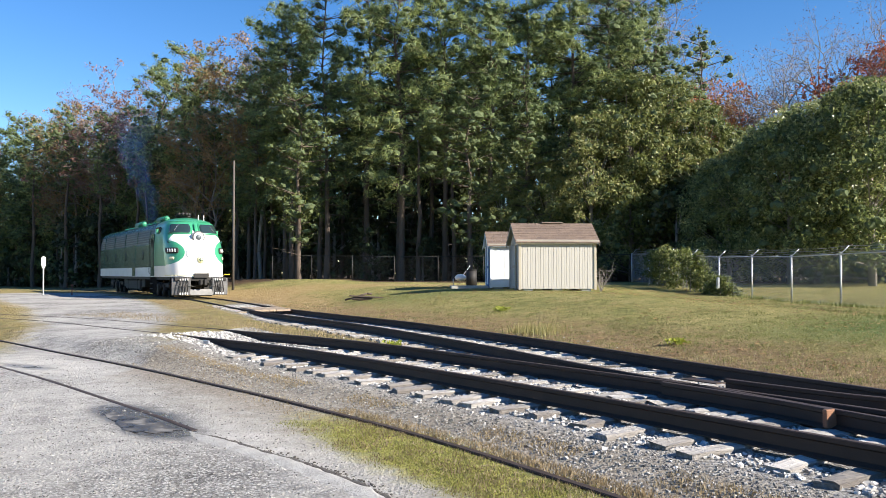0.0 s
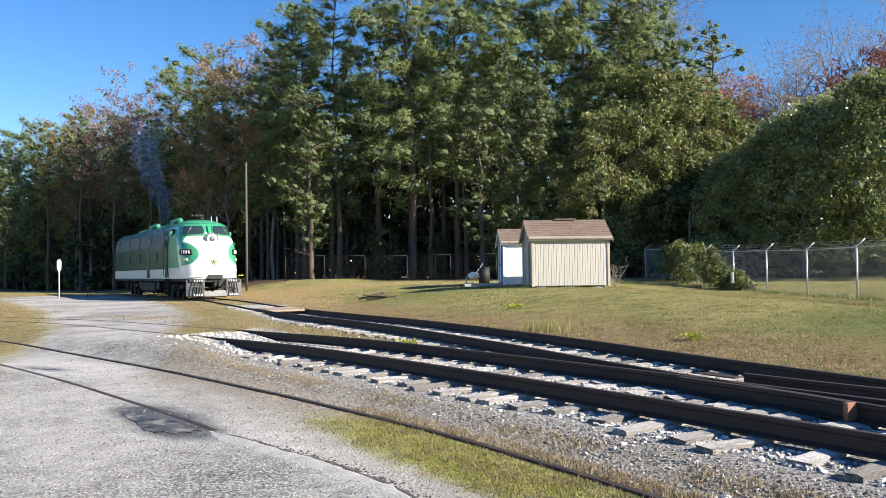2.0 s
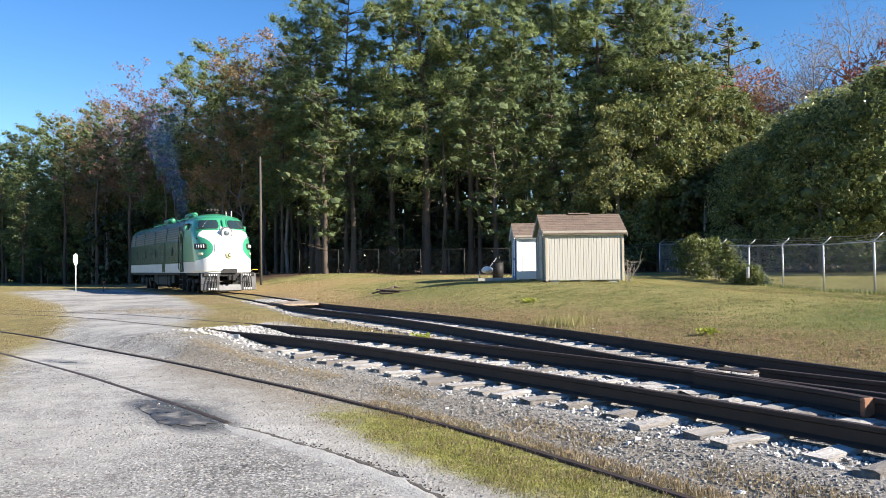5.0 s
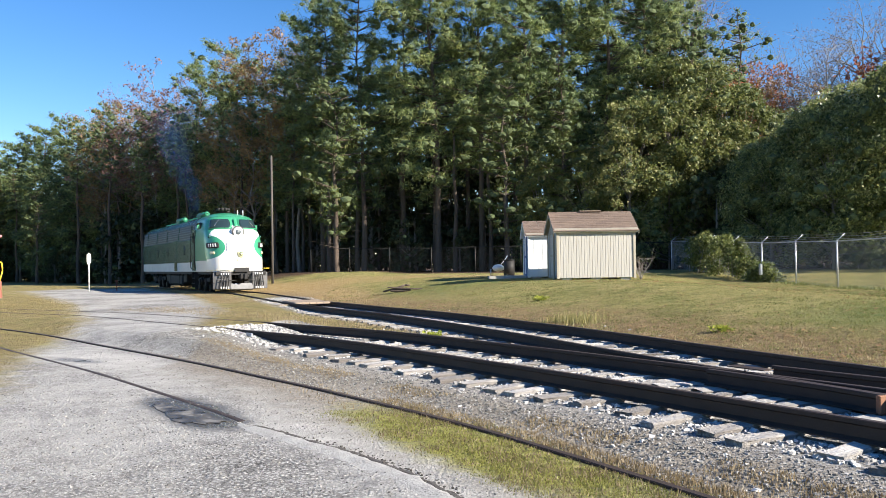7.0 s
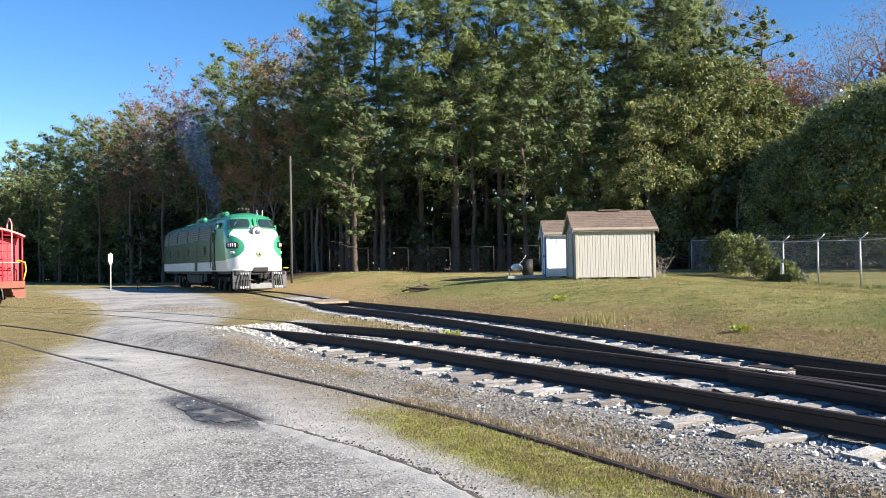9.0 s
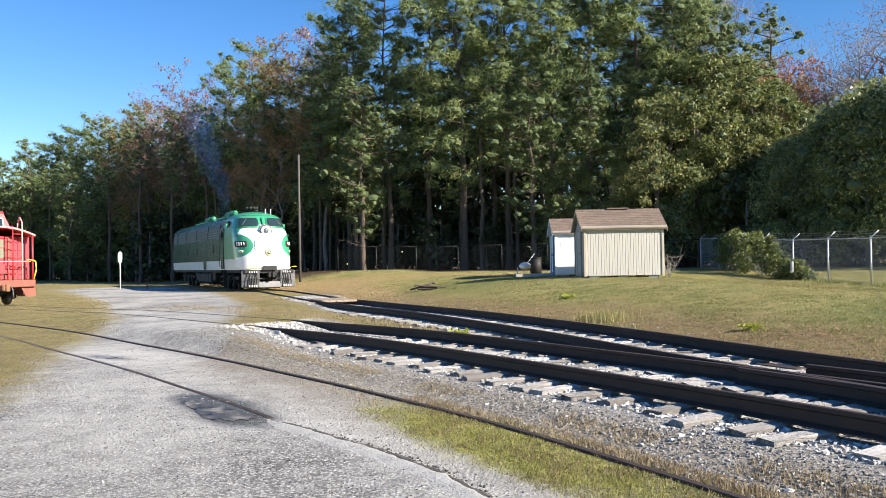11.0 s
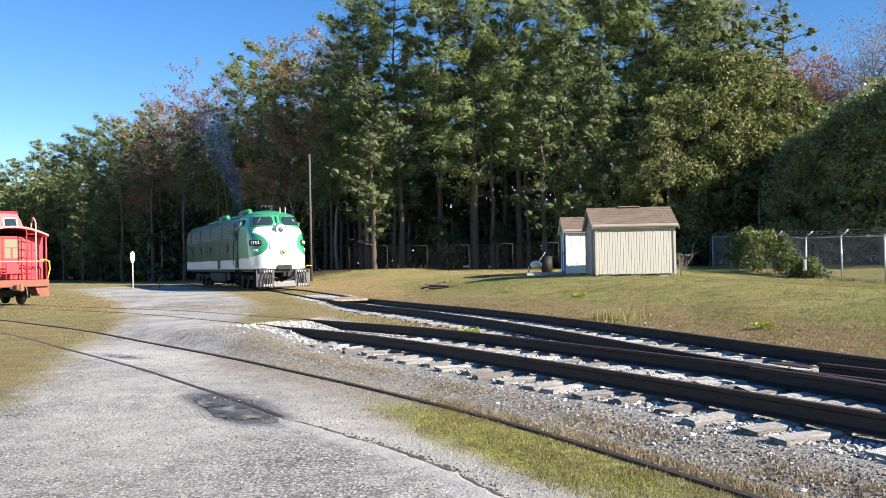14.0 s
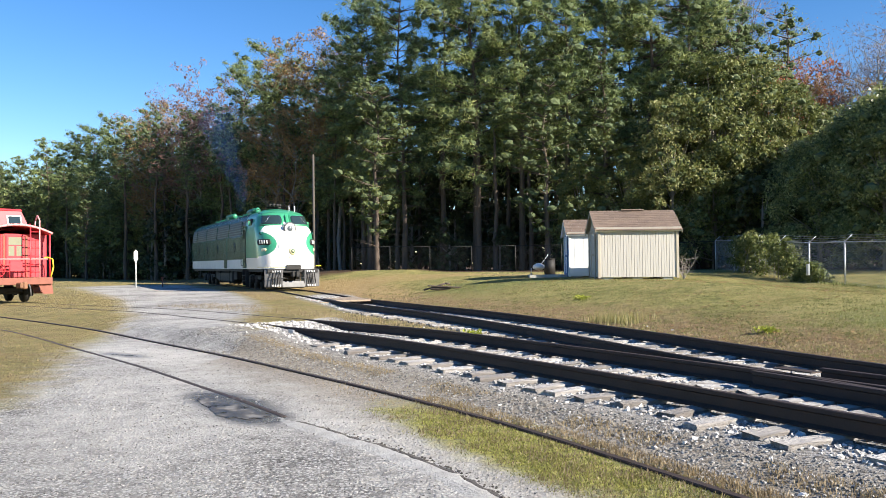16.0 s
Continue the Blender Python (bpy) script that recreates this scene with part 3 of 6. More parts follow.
TRACK_F = track("buried_track", CURVE_F, "old rails buried flush in the gravel yard", 0, 0, 7, False)


def stones(name, label, pts, lo, hi, seed, sink=0.3, mat=None):
    r = np.random.default_rng(seed)
    n = len(pts)
    base = np.array([(sx, sy, sz) for sx in (-0.7, 0.7) for sy in (-0.7, 0.7) for sz in (-0.6, 0.6)])
    tri = np.array([(0, 1, 3, 2), (4, 6, 7, 5), (0, 4, 5, 1), (2, 3, 7, 6), (0, 2, 6, 4), (1, 5, 7, 3)])
    size = r.uniform(lo, hi, (n, 1, 1))
    v = base[None] * r.uniform(0.7, 1.2, (n, 1, 3)) + r.uniform(-0.35, 0.35, (n, 8, 3))
    a = r.uniform(0, 2 * np.pi, n)
    tl = r.uniform(-0.8, 0.8, n)
    ca, sa, ct, st = np.cos(a), np.sin(a), np.cos(tl), np.sin(tl)
    rot = np.stack([np.stack([ca, -sa * ct, sa * st], 1), np.stack([sa, ca * ct, -ca * st], 1), np.stack([0 * a, st, ct], 1)], 1)
    v = np.einsum("nij,nkj->nki", rot, v * size)
    v[:, :, 2] *= 0.8
    v += pts[:, None, :]
    v[:, :, 2] += size[:, :, 0] * sink
    f = (np.arange(n)[:, None, None] * 8 + tri[None]).reshape(-1, 4)
    return tagged(soup(name, v.reshape(-1, 3), f, mat or STONE), label, "gravel", kind="stuff")


def along(key, lo, hi, n, width, rng, shift=0.0):
    c = ARR[key]
    c = c[(c[:, 0] > lo) & (c[:, 0] < hi)]
    w = 1.0 / np.maximum(3.0, np.hypot(c[:, 0], c[:, 1])) ** 1.0
    i = rng.choice(len(c), n, p=w / w.sum())
    t = np.gradient(c[:, :2], axis=0)
    t /= np.linalg.norm(t, axis=1)[:, None]
    o = rng.uniform(-width, width, n) + shift
    o = np.where(rng.uniform(size=n) < 0.3, rng.normal(0, width * 0.5, n) + shift, o)
    p = c[i, :2] + t[i] * rng.uniform(-0.2, 0.2, (n, 1)) + np.stack([-t[i, 1], t[i, 0]], 1) * o[:, None]
    return np.column_stack([p, terrain(p[:, 0], p[:, 1])])


def build_stones():
    r = np.random.default_rng(5)
    pa, pb = along("A", -5.2, 6.5, 22000, 1.3, r, -0.03), along("B", -9, 6, 10500, 1.35, r, 0.1)
    p = np.concatenate([pa, pb])
    da, _ = off_track("A", p[:, 0], p[:, 1])
    db, _ = off_track("B", p[:, 0], p[:, 1])
    keep = (np.abs(np.abs(da) - 0.755) > 0.09) & (np.abs(np.abs(db) - 0.755) > 0.09)
    stones("ballast", "pale grey crushed-stone ballast between the ties", p[keep], 0.012, 0.029, 6, 0.25)
    e = along("A", -5, 4, 12000, 0.75, r, -2.2)
    stones("shoulder_gravel", "fine grey gravel on the track's shoulder", e[off_track("F", e[:, 0], e[:, 1])[0] > 0.84], 0.005, 0.013, 8, 0.3, FINE)
    q = r.uniform((-7, 3.6), (3, 15), (17000, 2))
    q = q[r.uniform(size=len(q)) < np.clip(6.5 / np.hypot(q[:, 0], q[:, 1]), 0, 1) ** 1.5]
    q = q[(inside(ROAD, q[:, 0], q[:, 1]) > 0.0) & (spot(q[:, 0], q[:, 1], -2.75, 7.95, 0.8, 0.4, -48) < 0.5) & (spot(q[:, 0], q[:, 1], -0.1, 6.7, 2.2, 0.6, -56) < 0.4)]
    stones("loose_gravel", "loose grey gravel scattered over the yard", np.column_stack([q, terrain(q[:, 0], q[:, 1])]), 0.003, 0.01, 7, 0.3, FINE)


build_stones()


def blades(name, label, p, lo, hi, mat, seed, lean=0.35, wide=0.012):
    r = np.random.default_rng(seed)
    n = len(p)
    h = r.uniform(lo, hi, n)
    a = r.uniform(0, 2 * np.pi, n)
    d = np.stack([np.cos(a), np.sin(a)], 1)
    tip = np.column_stack([p[:, :2] + d[:, ::-1] * (h * r.uniform(-lean, lean, n))[:, None], p[:, 2] + h])
    w = (wide * r.uniform(0.7, 1.6, n))[:, None]
    lft, rgt = p.copy(), p.copy()
    lft[:, :2] -= d * w
    rgt[:, :2] += d * w
    v = np.stack([lft, rgt, tip], 1).reshape(-1, 3)
    return tagged(soup(name, v, np.arange(n * 3).reshape(-1, 3), mat), label, "grass", kind="stuff")


def clustered(rng, centres, n, spread):
    i = rng.integers(0, len(centres), n)
    p = centres[i] + rng.normal(0, spread, (n, 2))
    return np.column_stack([p, terrain(p[:, 0], p[:, 1])])


def build_grass():
    r = np.random.default_rng(9)
    # dry fringe on the lawn side of the far track
    e = along("B", -9, 6, 26000, 0.8, r, 2.4)
    blades("dry_fringe", "dry grass fringe beside the track", e, 0.01, 0.042, STRAWBLADE, 1, 0.9, 0.004)
    q = r.uniform((-8, 10), (22, 34), (190000, 2))
    d, _ = off_track("B", q[:, 0], q[:, 1])
    q = q[(d > 2.2) & (r.uniform(size=len(q)) < np.clip(13 / np.hypot(q[:, 0], q[:, 1]), 0, 1) ** 1.6)]
    blades("lawn_grass", "short patchy autumn lawn grass", np.column_stack([q, terrain(q[:, 0], q[:, 1])]), 0.01, 0.032, BLADE, 2, 1.0, 0.005)
    # weeds between the two tracks, along the near shoulder and on the moss
    e = along("A", -14, -1.5, 5000, 1.3, r, 2.6)
    d, _ = off_track("B", e[:, 0], e[:, 1])
    blades("track_weeds", "dry weeds between the tracks", e[d < -1.0], 0.02, 0.09, STRAWBLADE, 3, 0.6, 0.006)
    e = along("A", -3.5, 4, 6000, 0.45, r, -2.5)
    e = np.concatenate([e[::2], along("A", -3.5, 4, 7000, 0.16, r, -1.95)])
    e = e[noise_pick(e * 1.6) > -0.5]
    blades("shoulder_weeds", "thin dry weeds on the gravel shoulder", e, 0.01, 0.04, STRAWBLADE, 4, 0.9, 0.004)
    t, o = r.uniform(-2.0, 2.1, 150), r.uniform(-0.42, 0.42, 150)
    c = np.column_stack([-0.1 + 0.56 * t + 0.83 * o, 6.7 - 0.83 * t + 0.56 * o])
    blades("moss_grass", "mossy yellow-green grass beside the buried rail", clustered(r, c[:105], 15000, 0.1), 0.006, 0.022, MOSSBLADE, 5, 1.0, 0.003)
    blades("moss_straw", "dry straw lying over the mossy strip", clustered(r, c[70:], 5000, 0.1), 0.01, 0.035, STRAWBLADE, 15, 1.6, 0.003)
    e = along("F", -2.0, 2.2, 9000, 0.12, r, 0.93)
    blades("rail_grass", "dry grass along the buried rail", e[noise_pick(e * 2.1) > -0.3], 0.01, 0.05, STRAWBLADE, 6, 1.0, 0.004)
    c = np.array([(2.45, 20.6), (2.7, 20.2), (2.2, 20.9)]) * 0.9
    blades("tall_weeds", "tall straw-green weeds by the track", clustered(r, c, 900, 0.25), 0.08, 0.3, BLADE, 7, 0.5, 0.005)
    c = r.uniform((9, 13), (14.5, 20), (60, 2))
    blades("green_clumps", "fresh green clumps in the lawn", clustered(r, c, 6000, 0.35), 0.02, 0.07, VINE, 8, 0.7, 0.012)
    e = along("B", -20, -7.5, 6000, 0.8, r, -2.1)
    blades("verge_grass", "straw-coloured verge grass beside the road", e, 0.015, 0.07, STRAWBLADE, 10, 1.0, 0.008)
    q = r.uniform((-16, 8), (-6, 20), (16000, 2))
    q = q[inside(ROAD, q[:, 0], q[:, 1]) < -0.1]
    blades("yard_grass", "sparse dry grass at the yard's edge", np.column_stack([q, terrain(q[:, 0], q[:, 1])]), 0.008, 0.03, STRAWBLADE, 11, 1.3, 0.006)


    q = r.uniform((-34, 24), (-12, 44), (16000, 2))
    q = q[inside(ROAD, q[:, 0], q[:, 1]) < 0.1]
    blades("far_verge", "rough dry grass beside the road", np.column_stack([q, terrain(q[:, 0], q[:, 1])]), 0.015, 0.05, STRAWBLADE, 13, 0.9, 0.006)
    # tufts that roughen the mown lawn
    c = r.uniform((-8, 10), (22, 42), (22000, 2))
    d, _ = off_track("B", c[:, 0], c[:, 1])
    c = c[(d > 1.7) & (r.uniform(size=len(c)) < np.clip(16 / np.hypot(c[:, 0], c[:, 1]), 0, 1) ** 1.5)]
    lean_green = noise_pick(c * 0.35) + r.normal(0, 0.7, len(c)) > 0.1
    blades("lawn_tufts", "uneven green tufts in the lawn", clustered(r, c[lean_green], 60000, 0.08), 0.012, 0.04, TUFT, 21, 1.5, 0.006)
    blades("dry_tufts", "uneven straw-coloured tufts in the lawn", clustered(r, c[~lean_green], 45000, 0.08), 0.012, 0.038, BLADE, 22, 1.5, 0.006)
    # fallen leaves on the lawn
    q = r.uniform((-7, 11), (22, 40), (26000, 2))
    d, _ = off_track("B", q[:, 0], q[:, 1])
    q = q[(d > 1.9) & (noise_pick(q) > 0.0)]
    n = len(q)
    a, s = r.uniform(0, 6.28, n), r.uniform(0.02, 0.05, n)
    z = terrain(q[:, 0], q[:, 1]) + 0.012
    v = np.stack([np.column_stack([q[:, 0] + s * np.cos(a + k), q[:, 1] + s * np.sin(a + k), z + r.uniform(0, 0.025, n)]) for k in (0, 2.2, 4.0)], 1).reshape(-1, 3)
    tagged(soup("fallen_leaves", v, np.arange(3 * n).reshape(-1, 3), RUSTY), "brown fallen leaves scattered over the lawn", "leaves", kind="stuff")


def noise_pick(q):
    return np.sin(q[:, 0] * 1.7 + np.sin(q[:, 1] * 0.9) * 2) + np.sin(q[:, 1] * 2.3 + q[:, 0] * 0.4)


build_grass()

# ---- trees ----


def leaf_cloud(rng, centres, radii, per, size, flat=0.7, shape=0.5, inner=0.2, out=0.8):
    """Small three-cornered leaves round clump centres."""
    n = len(centres) * per
    c = np.repeat(centres, per, axis=0)
    rad = np.repeat(radii, per)
    d = rng.normal(size=(n, 3))
    d /= np.linalg.norm(d, axis=1)[:, None]
    p = c + d * (rad * rng.uniform(inner, 1.0, n) ** 0.45)[:, None] * np.array([1, 1, flat])
    u = rng.normal(size=(n, 3)) + d * out
    u /= np.linalg.norm(u, axis=1)[:, None]
    w = np.cross(u, rng.normal(size=(n, 3)))
    w /= np.linalg.norm(w, axis=1)[:, None] + 1e-9
    s = (size * rng.uniform(0.6, 1.4, n))[:, None]
    v = np.stack([p - u * s * 0.5 - w * s * shape * 0.5, p - u * s * 0.5 + w * s * shape * 0.5, p + u * s * 0.7], 1)
    return v.reshape(-1, 3)


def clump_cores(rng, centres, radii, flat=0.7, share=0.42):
    """Faceted dark cores added inside the clumps to block light and shade them."""
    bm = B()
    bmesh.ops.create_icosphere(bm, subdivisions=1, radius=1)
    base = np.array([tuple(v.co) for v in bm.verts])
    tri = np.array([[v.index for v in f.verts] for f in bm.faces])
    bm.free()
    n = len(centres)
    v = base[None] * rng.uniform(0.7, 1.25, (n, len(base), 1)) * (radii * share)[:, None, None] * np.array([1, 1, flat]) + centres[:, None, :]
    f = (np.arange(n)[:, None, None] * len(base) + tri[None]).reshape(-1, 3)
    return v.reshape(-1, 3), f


def limb_mesh(bm, rng, a, direction, length, r0, depth, tips, bend=0.35, kids=4, seg=5):
    """A branching limb; its tips are collected."""
    p, d = Vector(a), Vector(direction).normalized()
    n = 3
    for i in range(n):
        q = p + d * length / n
        rod(bm, p, q, r0 * (1 - i / n * 0.6), r0 * (1 - (i + 1) / n * 0.6), seg, caps=False)
        p = q
        d = (d + Vector(rng.normal(size=3)) * bend * 0.4 + Vector((0, 0, 0.06))).normalized()
        if depth and i:
            for _ in range(kids // 2):
                e = (d + Vector(rng.normal(size=3)) * 0.75).normalized()
                limb_mesh(bm, rng, p, e, length * 0.58, r0 * 0.5, depth - 1, tips, bend, kids, max(3, seg - 1))
    tips.append(tuple(p))


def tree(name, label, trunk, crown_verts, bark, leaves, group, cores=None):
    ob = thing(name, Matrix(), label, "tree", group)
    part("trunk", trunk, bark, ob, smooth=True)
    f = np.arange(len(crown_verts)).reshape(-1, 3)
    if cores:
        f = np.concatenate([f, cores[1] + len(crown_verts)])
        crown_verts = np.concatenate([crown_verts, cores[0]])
    c = soup("crown", crown_verts, f, [leaves, CROWNCORE], ob)
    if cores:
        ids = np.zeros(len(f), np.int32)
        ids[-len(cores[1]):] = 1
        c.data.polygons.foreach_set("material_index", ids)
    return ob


def pine(seed, h, bare, spread, mat=None, label="tall green pine with a bare lower trunk", dens=1.0, leaf=0.27):
    """A pine: straight trunk, whorls of limbs with needle clumps, sparse lower limbs."""
    rng = np.random.default_rng(seed)
    bm = B()
    wob = [Vector((rng.normal(0, 0.12) * i * 0.3, rng.normal(0, 0.12) * i * 0.3, h * i / 7)) for i in range(8)]
    for i in range(7):
        rod(bm, wob[i], wob[i + 1], 0.24 * (1 - i / 7.6), 0.24 * (1 - (i + 1) / 7.6), 8, caps=False)
    cs, rs = [], []
    z = h * bare
    while z < h * 1.01:
        k = (z - h * bare) / (h * (1 - bare))
        reach = spread * min(1.0, 0.45 + 2.2 * k) * math.sqrt(max(0.05, 1 - max(0.0, (k - 0.45) / 0.6) ** 2))
        f7 = min(6.99, z / h * 7)
        trunk = wob[int(f7)].lerp(wob[int(f7) + 1], f7 % 1)
        for _ in range(rng.integers(3, 5)):
            a = rng.uniform(0, 2 * np.pi)
            L = max(0.4, reach * rng.uniform(0.4, 1.2))
            up = rng.uniform(-0.15, 0.25) + 0.35 * k
            tip = Vector((trunk.x + math.cos(a) * L, trunk.y + math.sin(a) * L, z + up * L))
            rod(bm, (trunk.x, trunk.y, z), tip, 0.05, 0.015, 4, caps=False)
            m = max(1, int(L / 0.75))
            for j in range(m):
                f = 0.42 + 0.65 * (j + rng.uniform(0, 1)) / m
                cs.append((trunk.x + (tip.x - trunk.x) * f + rng.normal(0, 0.25), trunk.y + (tip.y - trunk.y) * f + rng.normal(0, 0.25), z + (tip.z - z) * f + rng.normal(0, 0.15) + 0.15))
                rs.append(rng.uniform(0.4, 1.05) * (1.15 - 0.25 * k))
        z += rng.uniform(0.5, 0.85)
    for _ in range(8):
        zz, a, L = rng.uniform(h * min(0.15, bare * 0.6), h * bare), rng.uniform(0, 6.28), rng.uniform(0.6, 2.2)
        tr = wob[min(7, int(zz / h * 7))]
        rod(bm, (tr.x, tr.y, zz), (tr.x + math.cos(a) * L, tr.y + math.sin(a) * L, zz + rng.uniform(-0.2, 0.5)), 0.03, 0.008, 4, caps=False)
    v = leaf_cloud(rng, np.array(cs), np.array(rs), int(34 * dens), leaf, 0.75, 0.15, 0.1, 1.1)
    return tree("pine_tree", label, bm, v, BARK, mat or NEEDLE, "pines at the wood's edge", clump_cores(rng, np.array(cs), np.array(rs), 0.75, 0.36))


def oak(seed, h, mat, label, leaves=10, bark=None, leaf=0.3, depth=3, low=0.3, spread=0.75, name="autumn_tree", rad=0.5):
    rng = np.random.default_rng(seed)
    bm = B()
    tips = []
    p = Vector((0, 0, 0))
    n = 6
    for i in range(n):
        q = Vector((rng.normal(0, 0.2), rng.normal(0, 0.2), h * 0.8 * (i + 1) / n))
        rod(bm, p, q, 0.2 * (1 - i / n * 0.8), 0.2 * (1 - (i + 1) / n * 0.8), 7, caps=False)
        p = q
        if (i + 1) / n * 0.8 >= low:
            for _ in range(3):
                a = rng.uniform(0, 6.28)
                limb_mesh(bm, rng, p, (math.cos(a) * spread, math.sin(a) * spread, rng.uniform(0.35, 1.0)), h * rng.uniform(0.16, 0.27), 0.07, depth - 1, tips)
    limb_mesh(bm, rng, p, (0, 0, 1), h * 0.2, 0.06, depth - 1, tips)
    t = np.array(tips)
    v = leaf_cloud(rng, t, np.full(len(t), rad), leaves, leaf, 0.9, 0.7)
    return tree(name, label, bm, v, bark or PALEBARK, mat, "broadleaf trees in the wood")


def leafy(seed, h, w, mat, label, n=160, per=70, leaf=0.2, name="broadleaf_tree"):
    """A dense tree leafy almost to the ground."""
    rng = np.random.default_rng(seed)
    bm = B()
    rod(bm, (0, 0, -0.2), (0, 0, h * 0.7), 0.2, 0.06, 7)
    cs, rs = [], []
    for i in range(n):
        k = rng.uniform(0, 1) ** 0.85
        z = h * (0.06 + 0.9 * k)
        out = w * math.sqrt(max(0.0, 1 - (max(0, k - 0.35) / 0.68) ** 2)) * (0.75 + 0.25 * min(1, k / 0.3))
        a = rng.uniform(0, 6.28)
        r = out * rng.uniform(0.55, 1.05)
        cs.append((math.cos(a) * r, math.sin(a) * r, z))
        rs.append(rng.uniform(0.5, 1.1))
        if i % 6 == 0:
            rod(bm, (0, 0, z * 0.55), cs[-1], 0.05, 0.012, 4, caps=False)
    v = leaf_cloud(rng, np.array(cs), np.array(rs), per, leaf, 0.8, 0.75, out=0.0)
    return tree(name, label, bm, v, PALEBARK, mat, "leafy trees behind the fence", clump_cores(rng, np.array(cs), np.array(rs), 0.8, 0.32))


def plant_tree(proto, height, x, y, h, turn):
    s = h / height
    o = copy_thing(proto, Matrix())
    o.matrix_basis = pose(x, y, ground_z(x, y) - 0.05, 0, 0, turn) @ Matrix.Diagonal((s, s, s, 1))
    return o


def build_forest():
    r = random.Random(4)
    pines = [pine(11, 24, 0.38, 3.6, dens=2.1, leaf=0.27), pine(12, 24, 0.45, 3.2, dens=2.1, leaf=0.27), pine(13, 24, 0.3, 4.2, dens=2.1, leaf=0.27), pine(14, 24, 0.22, 4.0, dens=2.1, leaf=0.27)]
    full = pine(15, 20, 0.06, 4.0, dens=1.2, leaf=0.36, label="dense dark pine leafy almost to the ground")
    back = [pine(16, 22, 0.4, 3.2, dens=0.3, leaf=0.7), pine(17, 22, 0.5, 3.0, dens=0.3, leaf=0.7)]
    slim = [pine(21, 20, 0.6, 1.9, dens=0.6, leaf=0.34, label="slender pine with a small high crown"), pine(22, 20, 0.66, 1.7, dens=0.6, leaf=0.34, label="slender pine with a small high crown")]
    # coarse pine for trees added outside the view
    far = pine(18, 22, 0.35, 3.2, dens=0.1, leaf=0.9)
    gold = pine(31, 14, 0.22, 2.6, YELLOWGREEN, "young pine with yellow-green needles")
    rusty = [oak(41, 18, RUSTY, "oak with thin rusty-brown autumn leaves", 26, leaf=0.17), oak(42, 18, RUSTY, "oak with thin rusty-brown autumn leaves", 20, leaf=0.17)]
    rosy = oak(43, 17, ROSY, "half-bare maple with rosy autumn leaves", 18, leaf=0.17, low=0.35, rad=0.45)
    bare = oak(44, 16, ROSY, "almost bare tree with a haze of reddish twigs", 2, leaf=0.08, low=0.5, depth=4, rad=0.35)
    crimson = oak(45, 12, CRIMSON, "small tree with crimson autumn leaves", 20, leaf=0.18, low=0.25)
    scrub = [leafy(51, 7, 2.4, SCRUB, "understorey tree with leaves darkened for the wood's shade", 50, 22, 0.36, "understorey_tree"), leafy(52, 7, 2.9, SCRUB, "understorey tree with leaves darkened for the wood's shade", 50, 22, 0.36, "understorey_tree")]
    broad = [leafy(61, 10, 4.0, BROADLEAF, "dense broadleaf tree with glossy green leaves", 200, 130, 0.13), leafy(62, 10, 3.6, BROADLEAF, "dense broadleaf tree with glossy green leaves", 190, 130, 0.13)]
    olive = leafy(63, 14, 3.4, VINE, "leafy tree with olive and yellowing leaves", 190, 110, 0.15)

    # edge of the wood: x, y, height
    LEFT_FULL = [(-75, 115, 14.5), (-70.9, 112, 15.2), (-66, 109, 16.8), (-62.9, 106, 18.2), (-59, 103, 18.8), (-56.9, 102, 19.6), (-51.6, 98, 20.4), (-50, 100, 19.3), (-54, 95, 13),
                 (-47.5, 93, 14), (-38, 90, 15), (-44, 91, 11.5), (-32, 85, 14), (-26.5, 80, 13), (-25.3, 78, 22), (-22.4, 77, 20)]
    LEFT_PINES = [(-44.9, 95, 21.3), (-30.1, 84, 22.3), (-13.4, 68, 23), (-35, 88, 19), (-17.5, 72, 19)]
    LEFT_RUSTY = [(-41, 92, 18.5), (-19, 74, 20), (-16.4, 72, 18.5), (-20.5, 71, 13), (-43, 90, 14.5), (-22.5, 73, 13.5)]
    LEFT_ROSY = [(-38.5, 92, 19), (-34.2, 88, 20), (-32, 86, 18), (-36, 87, 16)]
    plant_tree(olive, 14, -80.7, 120, 15.4, 20)
    plant_tree(olive, 14, -85, 121, 15.8, 120)
    for x, y, h in [(-12.5, 66, 22), (-9.3, 64, 24), (-6.2, 65, 25.5), (-3.2, 62, 27), (0.2, 62, 26),
                    (3.6, 60, 25), (6.6, 61, 26.5), (9.8, 60, 26), (12.6, 60, 25.5), (14.6, 61, 24), (17.2, 63, 17), (18.6, 66, 14)]:
        plant_tree(r.choice(pines), 24, x, y, h, r.uniform(0, 360))
    for x, y, h in LEFT_FULL:
        plant_tree(full, 20, x, y, h, r.uniform(0, 360))
    for x, y, h in LEFT_PINES:
        plant_tree(r.choice(pines[2:]), 24, x, y, h, r.uniform(0, 360))
    for x, y, h in LEFT_RUSTY:
        plant_tree(r.choice(rusty), 18, x, y, h, r.uniform(0, 360))
    for x, y, h in LEFT_ROSY:
        plant_tree(rosy, 17, x, y, h, r.uniform(0, 360))
    for x, y, h in [(21.5, 63, 12.5), (23.8, 62, 12)]:
        plant_tree(rusty[1], 18, x, y, h, r.uniform(0, 360))
    plant_tree(pines[0], 24, -16, 68, 15, 40)
    for x, y, h in [(-11, 61, 14), (2, 57.5, 13.5), (6.2, 57, 11.5), (-50, 88, 10), (12, 57, 12)]:
        plant_tree(gold, 14, x, y, h, r.uniform(0, 360))
